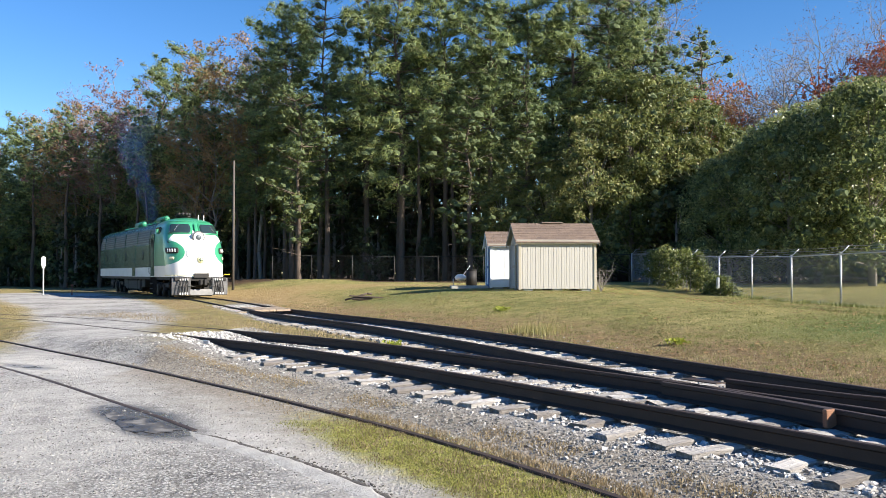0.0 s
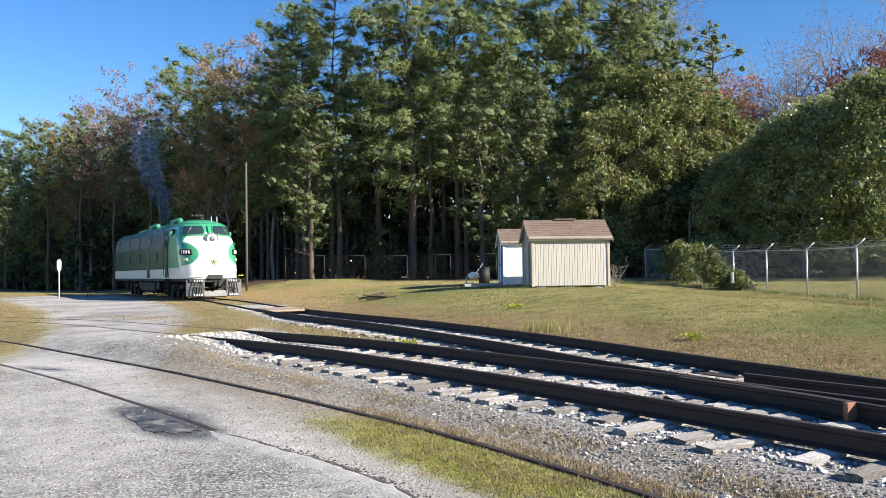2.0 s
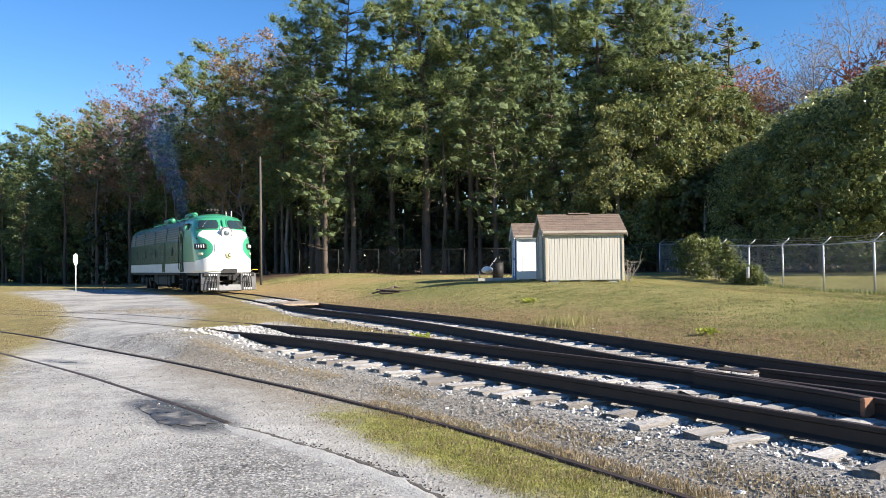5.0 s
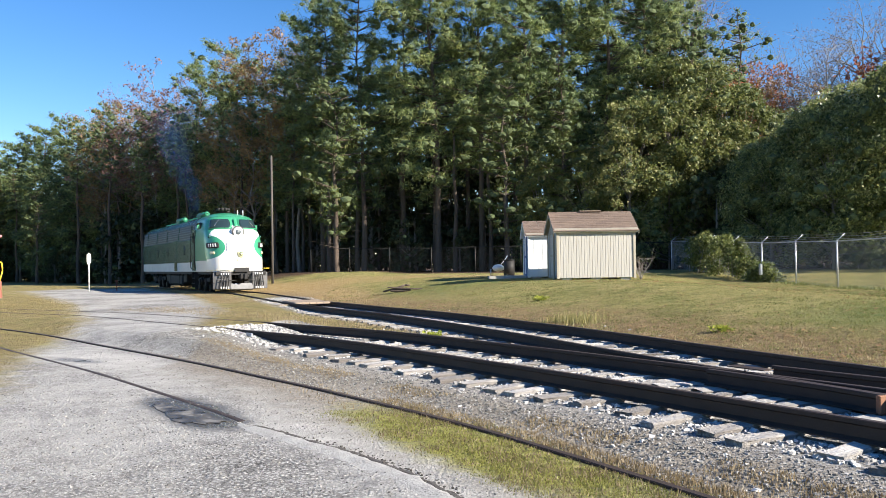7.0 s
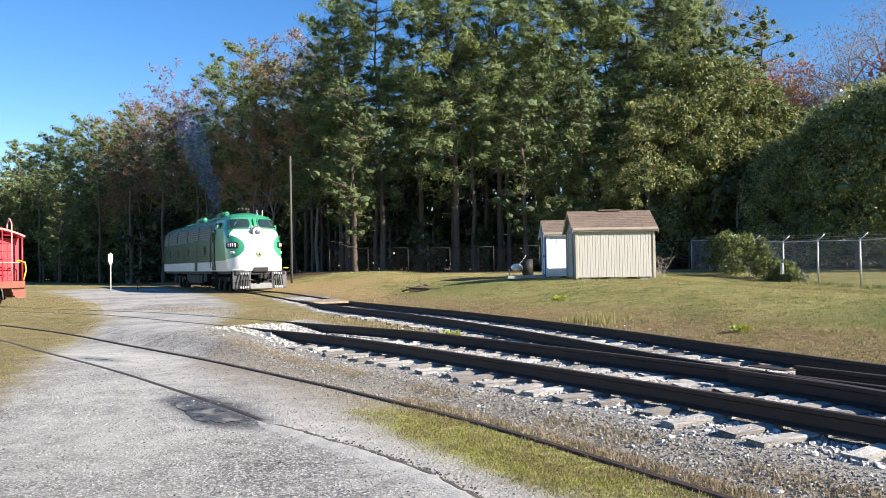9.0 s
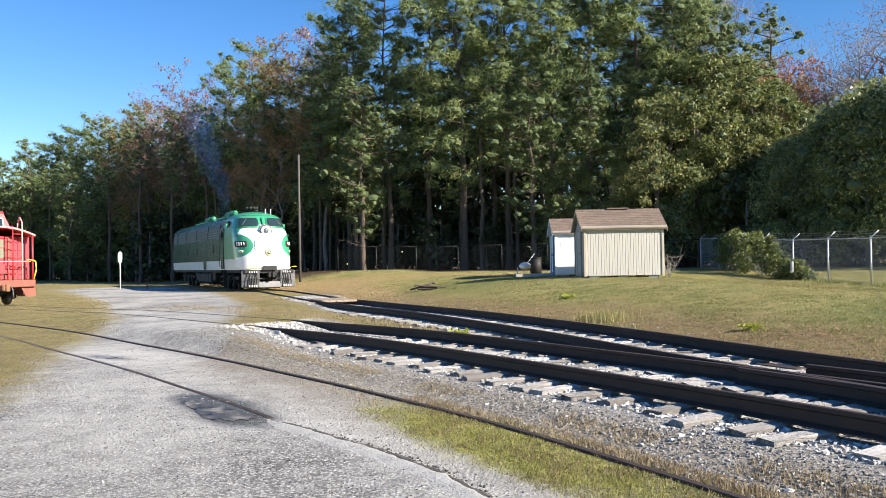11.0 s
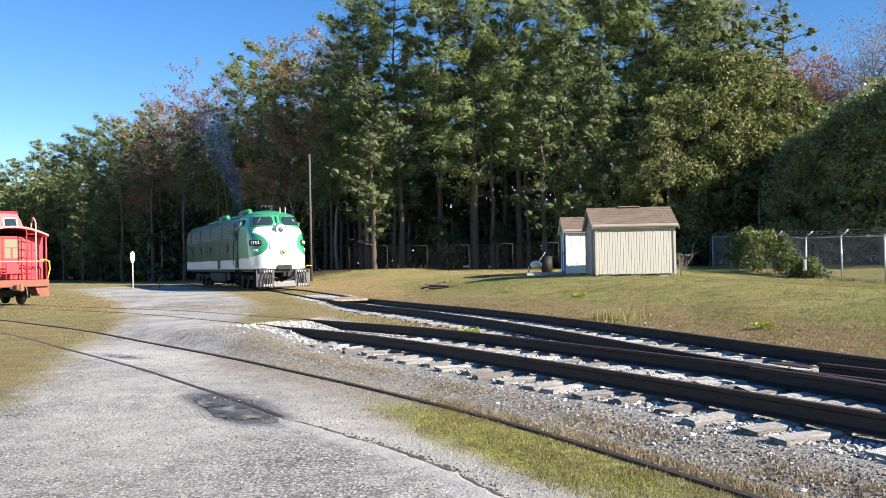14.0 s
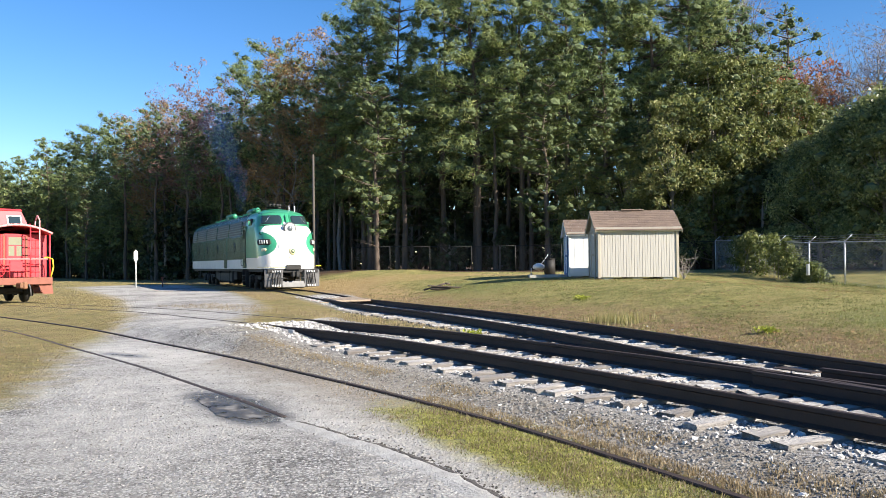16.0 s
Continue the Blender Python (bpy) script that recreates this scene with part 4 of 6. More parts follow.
    for x, y, h in [(15.5, 70, 25), (18.2, 72, 21), (27, 62, 16.5), (29.5, 61, 18), (33, 60, 19.5), (31, 64, 18.5), (25.5, 66, 14.5), (-45, 100, 22)]:
        plant_tree(bare, 16, x, y, h, r.uniform(0, 360))
    for x, y, h in [(20, 64, 14), (22.5, 66, 13), (33, 61, 16), (36, 63, 15)]:
        plant_tree(crimson, 12, x, y, h, r.uniform(0, 360))
    for x, y, h in [(20.5, 47, 10.2), (24, 44.5, 11.8), (18, 50, 8), (22.3, 47.5, 11.4), (26.5, 49, 12.2), (19.5, 53, 8.5), (29, 51, 13.5)]:
        plant_tree(r.choice(broad), 10, x, y, h, r.uniform(0, 360))
    for x, y, h in [(13.5, 57, 15), (16, 57, 15), (18.5, 57, 13), (10.5, 56, 12), (21, 58, 11.5), (7.5, 57, 9), (4.5, 58, 8)]:
        plant_tree(olive, 14, x, y, h, r.uniform(0, 360))

    # the wood behind the edge
    for i in range(80):
        u = r.uniform(0, 1)
        ex, ey = (-62 + 84 * u, 97 - 40 * min(1, u * 1.35))
        deep_in = r.uniform(2, 30)
        x, y = ex - deep_in * 0.25, ey + deep_in
        top = (24 if x > -4 else 20) if -16 < x / y * 62 < 16 else 15.5 + 3 * r.random()
        if x > 17:
            top = 13
        plant_tree(r.choice(back + back + slim), 22, x, y, top * r.uniform(0.75, 0.98), r.uniform(0, 360))
    for i in range(26):
        u = i / 25
        ex, ey = (-50 + 68 * u, 91 - 34 * min(1, u * 1.35))
        plant_tree(r.choice(slim), 20, ex + r.uniform(-1.5, 1.5), ey + r.uniform(0, 6), r.uniform(14, 19), r.uniform(0, 360))
    # dark understorey rows, added to close sky gaps between the trunks
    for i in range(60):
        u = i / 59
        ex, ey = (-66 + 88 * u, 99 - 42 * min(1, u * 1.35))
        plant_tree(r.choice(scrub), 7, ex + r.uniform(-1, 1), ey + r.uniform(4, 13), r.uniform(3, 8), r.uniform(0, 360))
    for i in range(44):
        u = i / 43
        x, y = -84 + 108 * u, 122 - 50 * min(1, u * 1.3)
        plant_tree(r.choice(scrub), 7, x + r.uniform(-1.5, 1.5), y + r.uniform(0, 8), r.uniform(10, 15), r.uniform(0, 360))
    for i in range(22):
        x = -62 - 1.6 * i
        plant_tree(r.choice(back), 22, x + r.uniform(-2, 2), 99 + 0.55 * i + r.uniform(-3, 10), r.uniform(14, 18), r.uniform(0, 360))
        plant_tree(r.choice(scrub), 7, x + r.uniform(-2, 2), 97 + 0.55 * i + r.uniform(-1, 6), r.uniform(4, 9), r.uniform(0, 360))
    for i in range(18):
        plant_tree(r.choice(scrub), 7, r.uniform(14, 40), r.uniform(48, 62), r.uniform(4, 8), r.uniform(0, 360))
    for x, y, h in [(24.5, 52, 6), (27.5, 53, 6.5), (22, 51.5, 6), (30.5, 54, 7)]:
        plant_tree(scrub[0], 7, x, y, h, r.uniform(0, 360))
    # unseen pines added far to the right, to shade the wood's foot
    for i in range(12):
        plant_tree(far, 22, 82 + r.uniform(0, 30), 8 + r.uniform(0, 44), r.uniform(18, 23), r.uniform(0, 360))
    # woods that close the place behind the camera
    for i in range(14):
        a = radians(80 + 205 * i / 13)
        d = r.uniform(70, 95)
        if math.cos(a - SUN_AZ) > 0.8:
            d += 40
        plant_tree(far, 22, math.sin(a) * d, math.cos(a) * d, r.uniform(14, 20), r.uniform(0, 360))
    for o in pines + [full, far] + back + slim + rusty + scrub + broad + [gold, rosy, bare, crimson, olive]:
        for c in list(o.children):
            bpy.data.objects.remove(c)
        bpy.data.objects.remove(o)


build_forest()

# ---- locomotive ----
LOCO_FROM, LOCO_TURN, LOCO_SIZE = (-13.08, 43.3, 0.155), -57.6, 1.03
NZ = [1.12, 1.6, 2.1, 2.6, 3.0, 3.25, 3.45, 4.02, 4.2, 4.36, 4.45]
NX = [0, 0, -0.05, -0.2, -0.46, -0.78, -1.1, -1.5, -1.85, -2.5, -3.3]
NW = [1.49, 1.52, 1.53, 1.53, 1.52, 1.5, 1.47, 1.3, 1.08, 0.72, 0.2]
ND = [1.6, 1.7, 1.8, 1.8, 1.7, 1.55, 1.35, 1.2, 1.2, 1.0, 0.6]


def nose_point(a, z, out=0.0):
    """A point of the rounded nose at plan angle a (0 is dead ahead, plus to its left) and height z."""
    xf, w, d = (float(np.interp(z, NZ, v)) for v in (NX, NW, ND))
    s, c = math.sin(a), max(0.0, math.cos(a))
    k = 2 / 2.5
    x = xf - d + (d + out) * c ** k
    y = (w + out) * math.copysign(abs(s) ** k, s)
    return Vector((x, y, z))


def nose_patch(bm, a0, a1, z0, z1, out, na=8, nz=4, cut=0.0, mat=0):
    """A plate that hugs the nose; cut rounds its corners."""
    g = []
    for i in range(nz + 1):
        z = z0 + (z1 - z0) * i / nz
        row = []
        for j in range(na + 1):
            u, v = 2 * j / na - 1, 2 * i / nz - 1
            uu = u * (1 - cut * abs(v) ** 3)
            row.append(bm.verts.new(nose_point((a0 + a1) / 2 + uu * (a1 - a0) / 2, z, out)))
        g.append(row)
    for i in range(nz):
        for j in range(na):
            f = bm.faces.new((g[i][j], g[i][j + 1], g[i + 1][j + 1], g[i + 1][j]))
            f.material_index, f.smooth = mat, True
    r = bmesh.ops.extrude_face_region(bm, geom=bm.faces[:])
    for v in [v for v in r["geom"] if isinstance(v, bmesh.types.BMVert)]:
        v.co.x += 0.012
        v.co.y *= 1.006
    return bm


def build_loco():
    L = thing("diesel_locomotive", pose(*LOCO_FROM, 0, 0, LOCO_TURN), "green and white streamlined diesel locomotive on the main track", "locomotive")
    # nose and cab shell
    bm = B()
    zs = sorted(set(NZ + [1.3, 1.85, 2.35, 2.8, 3.1, 3.35, 3.6, 3.75, 3.9, 4.1, 4.28, 4.41]))
    rows = []
    n = 36
    for z in zs:
        w = float(np.interp(z, NZ, NW))
        r = [Vector((-4.4, -w, z))] + [nose_point(radians(-90 + 180 * j / n), z) for j in range(n + 1)] + [Vector((-4.4, w, z))]
        rows.append([bm.verts.new(p) for p in r])
    for p, q in zip(rows, rows[1:]):
        for j in range(len(p) - 1):
            bm.faces.new((p[j], p[j + 1], q[j + 1], q[j]))
    bm.faces.new(rows[-1])
    part("nose", bm, NOSE, L, "white nose with green lobes round the number boards", True)
    # long body
    bm = B()
    prof = [(1.5, 1.12), (1.5, 1.66), (1.51, 1.66), (1.51, 2.95), (1.49, 3.0), (1.46, 3.45), (1.36, 3.85), (1.18, 4.1), (0.8, 4.28), (0.3, 4.36), (0, 4.38)]
    prof = [(-y, z) for y, z in prof] + [(y, z) for y, z in prof[-2::-1]]
    rows = [[bm.verts.new((x, y, z)) for y, z in prof] for x in (-4.4, -21.3)]
    k = len(prof)
    for j in range(k - 1):
        f = bm.faces.new((rows[0][j], rows[0][j + 1], rows[1][j + 1], rows[1][j]))
        j2 = min(j, k - 2 - j)
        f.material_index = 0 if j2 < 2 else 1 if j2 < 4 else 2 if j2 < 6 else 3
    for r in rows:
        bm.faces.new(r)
    part("body", bm, [WHITE, DARKGREEN, GRILLE, DARKGREEN], L, "green sides and roof, darkened in the paint for shade, over a white band")
    for s in (-1, 1):
        for z in (3.06, 3.2, 3.34, 3.48, 3.62, 3.76):
            y = s * (float(np.interp(z, (3.0, 3.45, 3.85), (1.49, 1.46, 1.36))) + 0.012)
            part("grille_bar", box(B(), -12.6, y, z, 16.0, 0.03, 0.045), STEEL, L)
        for x in (-5.2, -8.6, -12.2, -15.8, -19.4):
            part("grille_post", box(B(), x, s * 1.475, 3.4, 0.06, 0.04, 0.8, Matrix.Rotation(s * 0.1, 4, "X")), DARKGREEN, L)
        for x in (-6.9, -12.0, -15.4, -18.6):
            p = part("porthole", rod(B(), (x, s * 1.50, 2.38), (x, s * 1.53, 2.38), 0.27, 0.27, 20), BLACK, L)
            part("pane", rod(B(), (x, s * 1.53, 2.38), (x, s * 1.537, 2.38), 0.22, 0.22, 20), GLASS, p)
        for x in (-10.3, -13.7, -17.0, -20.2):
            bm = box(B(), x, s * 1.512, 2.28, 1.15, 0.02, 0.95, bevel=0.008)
            part("side_panel", bm, DARKGREEN, L)
        d = part("side_door", box(B(), -9.4, s * 1.52, 2.1, 0.75, 0.03, 1.9, bevel=0.01), DARKGREEN, L)
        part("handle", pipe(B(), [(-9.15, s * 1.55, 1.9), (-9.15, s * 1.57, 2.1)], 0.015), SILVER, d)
        d = part("cab_door", box(B(), -4.35, s * 1.525, 2.35, 0.78, 0.04, 2.35, bevel=0.01), DARKGREEN, L)
        part("pane", box(B(), -4.35, s * 1.549, 3.05, 0.45, 0.008, 0.55, bevel=0.003), GLASS, d)
        for x in (-3.85, -4.85):
            part("grab_rail", pipe(B(), [(x, s * 1.53, 1.3), (x, s * 1.6, 1.35), (x, s * 1.6, 3.1), (x, s * 1.53, 3.15)], 0.02), BLACK, L)
        part("cab_side_window", box(B(), -3.3, s * 1.4, 3.62, 0.85, 0.16, 0.5, Matrix.Rotation(s * -0.24, 4, "X"), 0.05), GLASS, L)
        st = part("cab_steps", box(B(), -4.35, s * 1.44, 0.75, 0.7, 0.25, 0.05), BLACK, L)
        for z in (0.45, 0.18):
            part("tread", box(B(), -4.35, s * 1.46, z, 0.7, 0.22, 0.04), YELLOW if z < 0.3 else BLACK, st)
        for x in (-4.0, -4.7):
            part("stringer", box(B(), x, s * 1.46, 0.62, 0.03, 0.2, 1.0), BLACK, st)
        part("anti_climber", pipe(B(), [nose_point(radians(s * a), 1.2, 0.03) for a in range(8, 90, 4)], 0.014), CREAM, L, "thin yellow stripe")
        if s > 0:
            part("marker_pin", rod(B(), (-0.9, 1.5, 1.26), (-0.9, 1.8, 1.26), 0.025), YELLOW, L)
        # number board in the green lobe, its digits as bars
        nb = part("number_board", nose_patch(B(), radians(s * 38), radians(s * 76), 2.37, 2.68, 0.03, cut=0.12), BLACK, L)
        for i in range(4):
            a = radians(s * (45 + 6.6 * i))
            part("digit_bar", nose_patch(B(), a, a + radians(s * 3.2), 2.44, 2.62, 0.045, 2, 2), SIGNWHITE, nb)
        part("class_light", rod(B(), nose_point(radians(s * 62), 3.0, 0.0), nose_point(radians(s * 62), 3.0, 0.06), 0.08, 0.07, 12), DARKGREEN, L)
        part("builder_plate", nose_patch(B(), radians(s * 50), radians(s * 66), 2.05, 2.19, 0.02, 4, 2, 0.2), CREAM, L)
        # windshield, its frame, wiper and sun visor
        fr = part("windshield_frame", nose_patch(B(), radians(s * 4), radians(s * 62), 3.42, 4.06, 0.012, 12, 6, 0.06), GREEN, L)
        part("pane", nose_patch(B(), radians(s * 6.5), radians(s * 58), 3.5, 3.98, 0.022, 12, 6, 0.12), GLASS, fr)
        part("wiper", pipe(B(), [nose_point(radians(s * 30), 4.0, 0.05), nose_point(radians(s * 42), 3.6, 0.05)], 0.014), SILVER, fr)
        part("gutter", pipe(B(), [nose_point(radians(s * a), 4.13, 0.04) for a in range(0, 80, 4)], 0.014), GREEN, L)
        part("mirror", box(B(), -2.75, s * 1.62, 3.6, 0.05, 0.14, 0.24, bevel=0.01), GREEN, L)
        # pilot hoses
        for i, y in enumerate((0.72, 0.84, 0.97, 1.1)):
            h = part("air_hose", pipe(B(), [(0.05, s * y, 0.95), (0.16, s * y, 0.8), (0.17, s * (y + 0.04), 0.42), (0.12, s * (y + 0.02), 0.3)], 0.028), BLACK, L)
            part("gladhand", box(B(), 0.13, s * (y + 0.02), 0.26, 0.08, 0.06, 0.12, bevel=0.015), HOSE, h)
            part("valve", box(B(), 0.08, s * y, 0.99, 0.08, 0.05, 0.1, bevel=0.015), HOSE, h)
        part("cut_lever", pipe(B(), [(0.1, s * 0.3, 0.62), (0.15, s * 0.9, 0.7), (0.15, s * 1.35, 0.7)], 0.018), PILOT, L)
    part("windshield_post", box(B(), -1.24, 0, 3.75, 0.1, 0.12, 0.6, Matrix.Rotation(-0.6, 4, "Y"), 0.02), GREEN, L)
    hl = part("headlight", rod(B(), (-1.3, 0, 3.28), (-0.6, 0, 3.24), 0.3, 0.32, 28), WHITE, L, "large round chrome headlight")
    part("bezel", rod(B(), (-0.6, 0, 3.24), (-0.57, 0, 3.24), 0.34, 0.32, 28), PILOT, hl)
    part("reflector", rod(B(), (-0.575, 0, 3.24), (-0.562, 0, 3.24), 0.27, 0.26, 28), HOSE, hl)
    part("lens", rod(B(), (-0.565, 0, 3.24), (-0.545, 0, 3.24), 0.15, 0.14, 20), STEEL, hl)
    em = part("emblem", rod(B(), (-0.09, 0, 2.05), (0.0, 0, 2.05), 0.21, 0.21, 24), CREAM, L, "round yellow and green emblem")
    part("emblem_ring", rod(B(), (0.0, 0, 2.05), (0.012, 0, 2.05), 0.1, 0.1, 24), DARKGREEN, em)
    part("emblem_core", rod(B(), (0.01, 0, 2.05), (0.022, 0, 2.05), 0.06, 0.06, 20), CREAM, em)
    part("emblem_banner", box(B(), 0.0, 0, 1.72, 0.03, 0.42, 0.14, bevel=0.008), CREAM, L)
    part("front_plate", box(B(), 0.06, 0, 1.2, 0.05, 0.78, 0.24, bevel=0.01), BLACK, L, "dark plate with unreadable lettering")
    part("grab_iron", pipe(B(), [nose_point(radians(-20), 2.75, 0.0), nose_point(radians(-20), 2.7, 0.07), nose_point(radians(-20), 2.25, 0.07), nose_point(radians(-20), 2.2, 0.0)], 0.015), WHITE, L)
    # pilot, coupler, draft gear
    bm = B()
    for s in (-1, 1):
        box(bm, -0.22, s * 0.98, 0.62, 0.35, 0.95, 0.9, Matrix.Rotation(s * 0.3, 4, "Z"), 0.03)
    box(bm, -0.05, 0, 0.3, 0.25, 1.2, 0.34, Matrix.Rotation(-0.25, 4, "Y"), 0.02)
    part("pilot", bm, PILOT, L, "grey steel pilot")
    part("buffer_beam", box(B(), -0.35, 0, 1.02, 0.6, 2.7, 0.2, bevel=0.02), BLACK, L)
    bm = box(B(), 0.12, 0, 0.84, 0.6, 0.24, 0.26, bevel=0.04)
    box(bm, 0.42, 0.1, 0.84, 0.2, 0.2, 0.34, bevel=0.05)
    box(bm, 0.4, -0.14, 0.84, 0.22, 0.12, 0.3, bevel=0.04)
    part("coupler", bm, BLACK, L, "dark grimy coupler")
    # underframe
    part("sill", box(B(), -11, 0, 1.05, 20.4, 2.8, 0.16), BLACK, L)
    part("fuel_tank", box(B(), -11.0, 0, 0.62, 4.4, 2.5, 0.72, bevel=0.12), BLACK, L)
    for x in (-9.6, -12.4):
        part("tank_strap", box(B(), x, 0, 0.62, 0.12, 2.54, 0.76, bevel=0.03), BLACK, L)
    for x in (-8.2, -13.6):
        part("battery_box", box(B(), x, 0, 0.72, 0.8, 2.4, 0.5, bevel=0.04), BLACK, L)
    wheels = []
    for cx in (-4.6, -17.2):
        t = part("bogie", box(B(), cx, 0, 0.62, 4.3, 1.5, 0.22, bevel=0.03), BLACK, L)
        for s in (-1, 1):
            bm = box(B(), cx, s * 1.02, 0.66, 4.5, 0.16, 0.24, bevel=0.04)
            for x in (-1.35, 0, 1.35):
                box(bm, cx + x, s * 1.06, 0.5, 0.34, 0.2, 0.42, bevel=0.05)
            for x in (-0.68, 0.68):
                box(bm, cx + x, s * 1.04, 0.78, 0.7, 0.22, 0.12, bevel=0.03)
                rod(bm, (cx + x, s * 1.12, 0.36), (cx + x, s * 1.12, 0.8), 0.09, 0.09, 10)
            part("side_frame", bm, BLACK, t)
        for x in (-1.35, 0, 1.35):
            bm = rod(B(), (0, -0.95, 0), (0, 0.95, 0), 0.08, 0.08, 10)
            for s in (-1, 1):
                rod(bm, (0, s * 0.70, 0), (0, s * 0.84, 0), 0.46, 0.46, 28)
                rod(bm, (0, s * 0.66, 0), (0, s * 0.70, 0), 0.49, 0.49, 28)
                box(bm, 0, s * 0.845, 0, 0.7, 0.02, 0.1)
            w = part("wheelset", bm, BLACK, L)
            w.matrix_basis = pose(cx + x, 0, 0.46)
            wheels.append((w, cx + x))
    # roof gear
    for x, l in ((-6.2, 1.9), (-12.2, 2.0)):
        m = part("muffler", rod(B(), (x - l / 2, -0.55, 4.48), (x + l / 2, -0.55, 4.48), 0.17, 0.17, 16), GREEN, L, "green roof silencer")
        part("end_cap", rod(B(), (x + l / 2, -0.55, 4.48), (x + l / 2 + 0.08, -0.55, 4.48), 0.18, 0.12, 16), GREEN, m)
        part("saddle", box(B(), x, -0.55, 4.32, 0.9, 0.5, 0.2, bevel=0.03), GREEN, m)
    for x in (-9.0, -10.6, -14.4, -16.0, -17.6):
        part("roof_fan", rod(B(), (x, 0, 4.34), (x, 0, 4.46), 0.55, 0.5, 24), GREEN, L)
    for x in (-8.2, -8.9):
        part("exhaust_stack", box(B(), x, 0.3, 4.46, 0.35, 0.5, 0.24, bevel=0.03), BLACK, L)
    h = part("horn", rod(B(), (-3.2, -0.3, 4.62), (-2.6, -0.3, 4.6), 0.04, 0.1, 12), BLACK, L)
    for y, x in ((-0.12, -2.55), (0.06, -2.7), (-0.48, -2.7)):
        part("bell", rod(B(), (-3.2, y, 4.6), (x, y, 4.6), 0.035, 0.09, 12), BLACK, h)
    part("horn_bracket", box(B(), -3.1, -0.2, 4.5, 0.2, 0.8, 0.08), BLACK, h)
    for y in (0.45, 0.75):
        part("antenna", rod(B(), (-2.3, y, 4.2), (-2.3, y, 4.55), 0.03, 0.02), HOSE, L)
    part("roof_rail", pipe(B(), [(-3.4, -0.9, 4.3), (-3.4, -0.9, 4.42), (-6.5, -0.9, 4.42), (-6.5, -0.9, 4.26)], 0.02), GREEN, L)
    L.scale = (LOCO_SIZE,) * 3
    return L, wheels


LOCO, WHEELS = build_loco()

# ---- exhaust ----


def build_smoke():
    r = random.Random(8)
    ob = thing("exhaust_smoke", pose(-19.2, 52.6, 4.7), "thin blue-grey exhaust haze over the locomotive", "smoke")
    for i in range(10):
        bm = B()
        bmesh.ops.create_icosphere(bm, subdivisions=3, radius=1)
        for v in bm.verts:
            v.co *= 1 + 0.45 * noise.noise(v.co * 1.3 + Vector((i * 3.1, 0, 0)))
        p = part("puff", bm, SMOKE, ob, "", True)
        k = i / 9
        w = 0.3 + 0.85 * k
        p.matrix_basis = pose(-1.5 * k + r.uniform(-0.4, 0.4) * (0.3 + k), 0.4 * k, 0.4 + 6.0 * k, r.uniform(-15, 15), 0, r.uniform(0, 360)) @ Matrix.Diagonal((w, w, 0.75 + 0.5 * k, 1))
        p.visible_shadow = False
    return ob


SMOKE_OB = build_smoke()

# ---- caboose ----


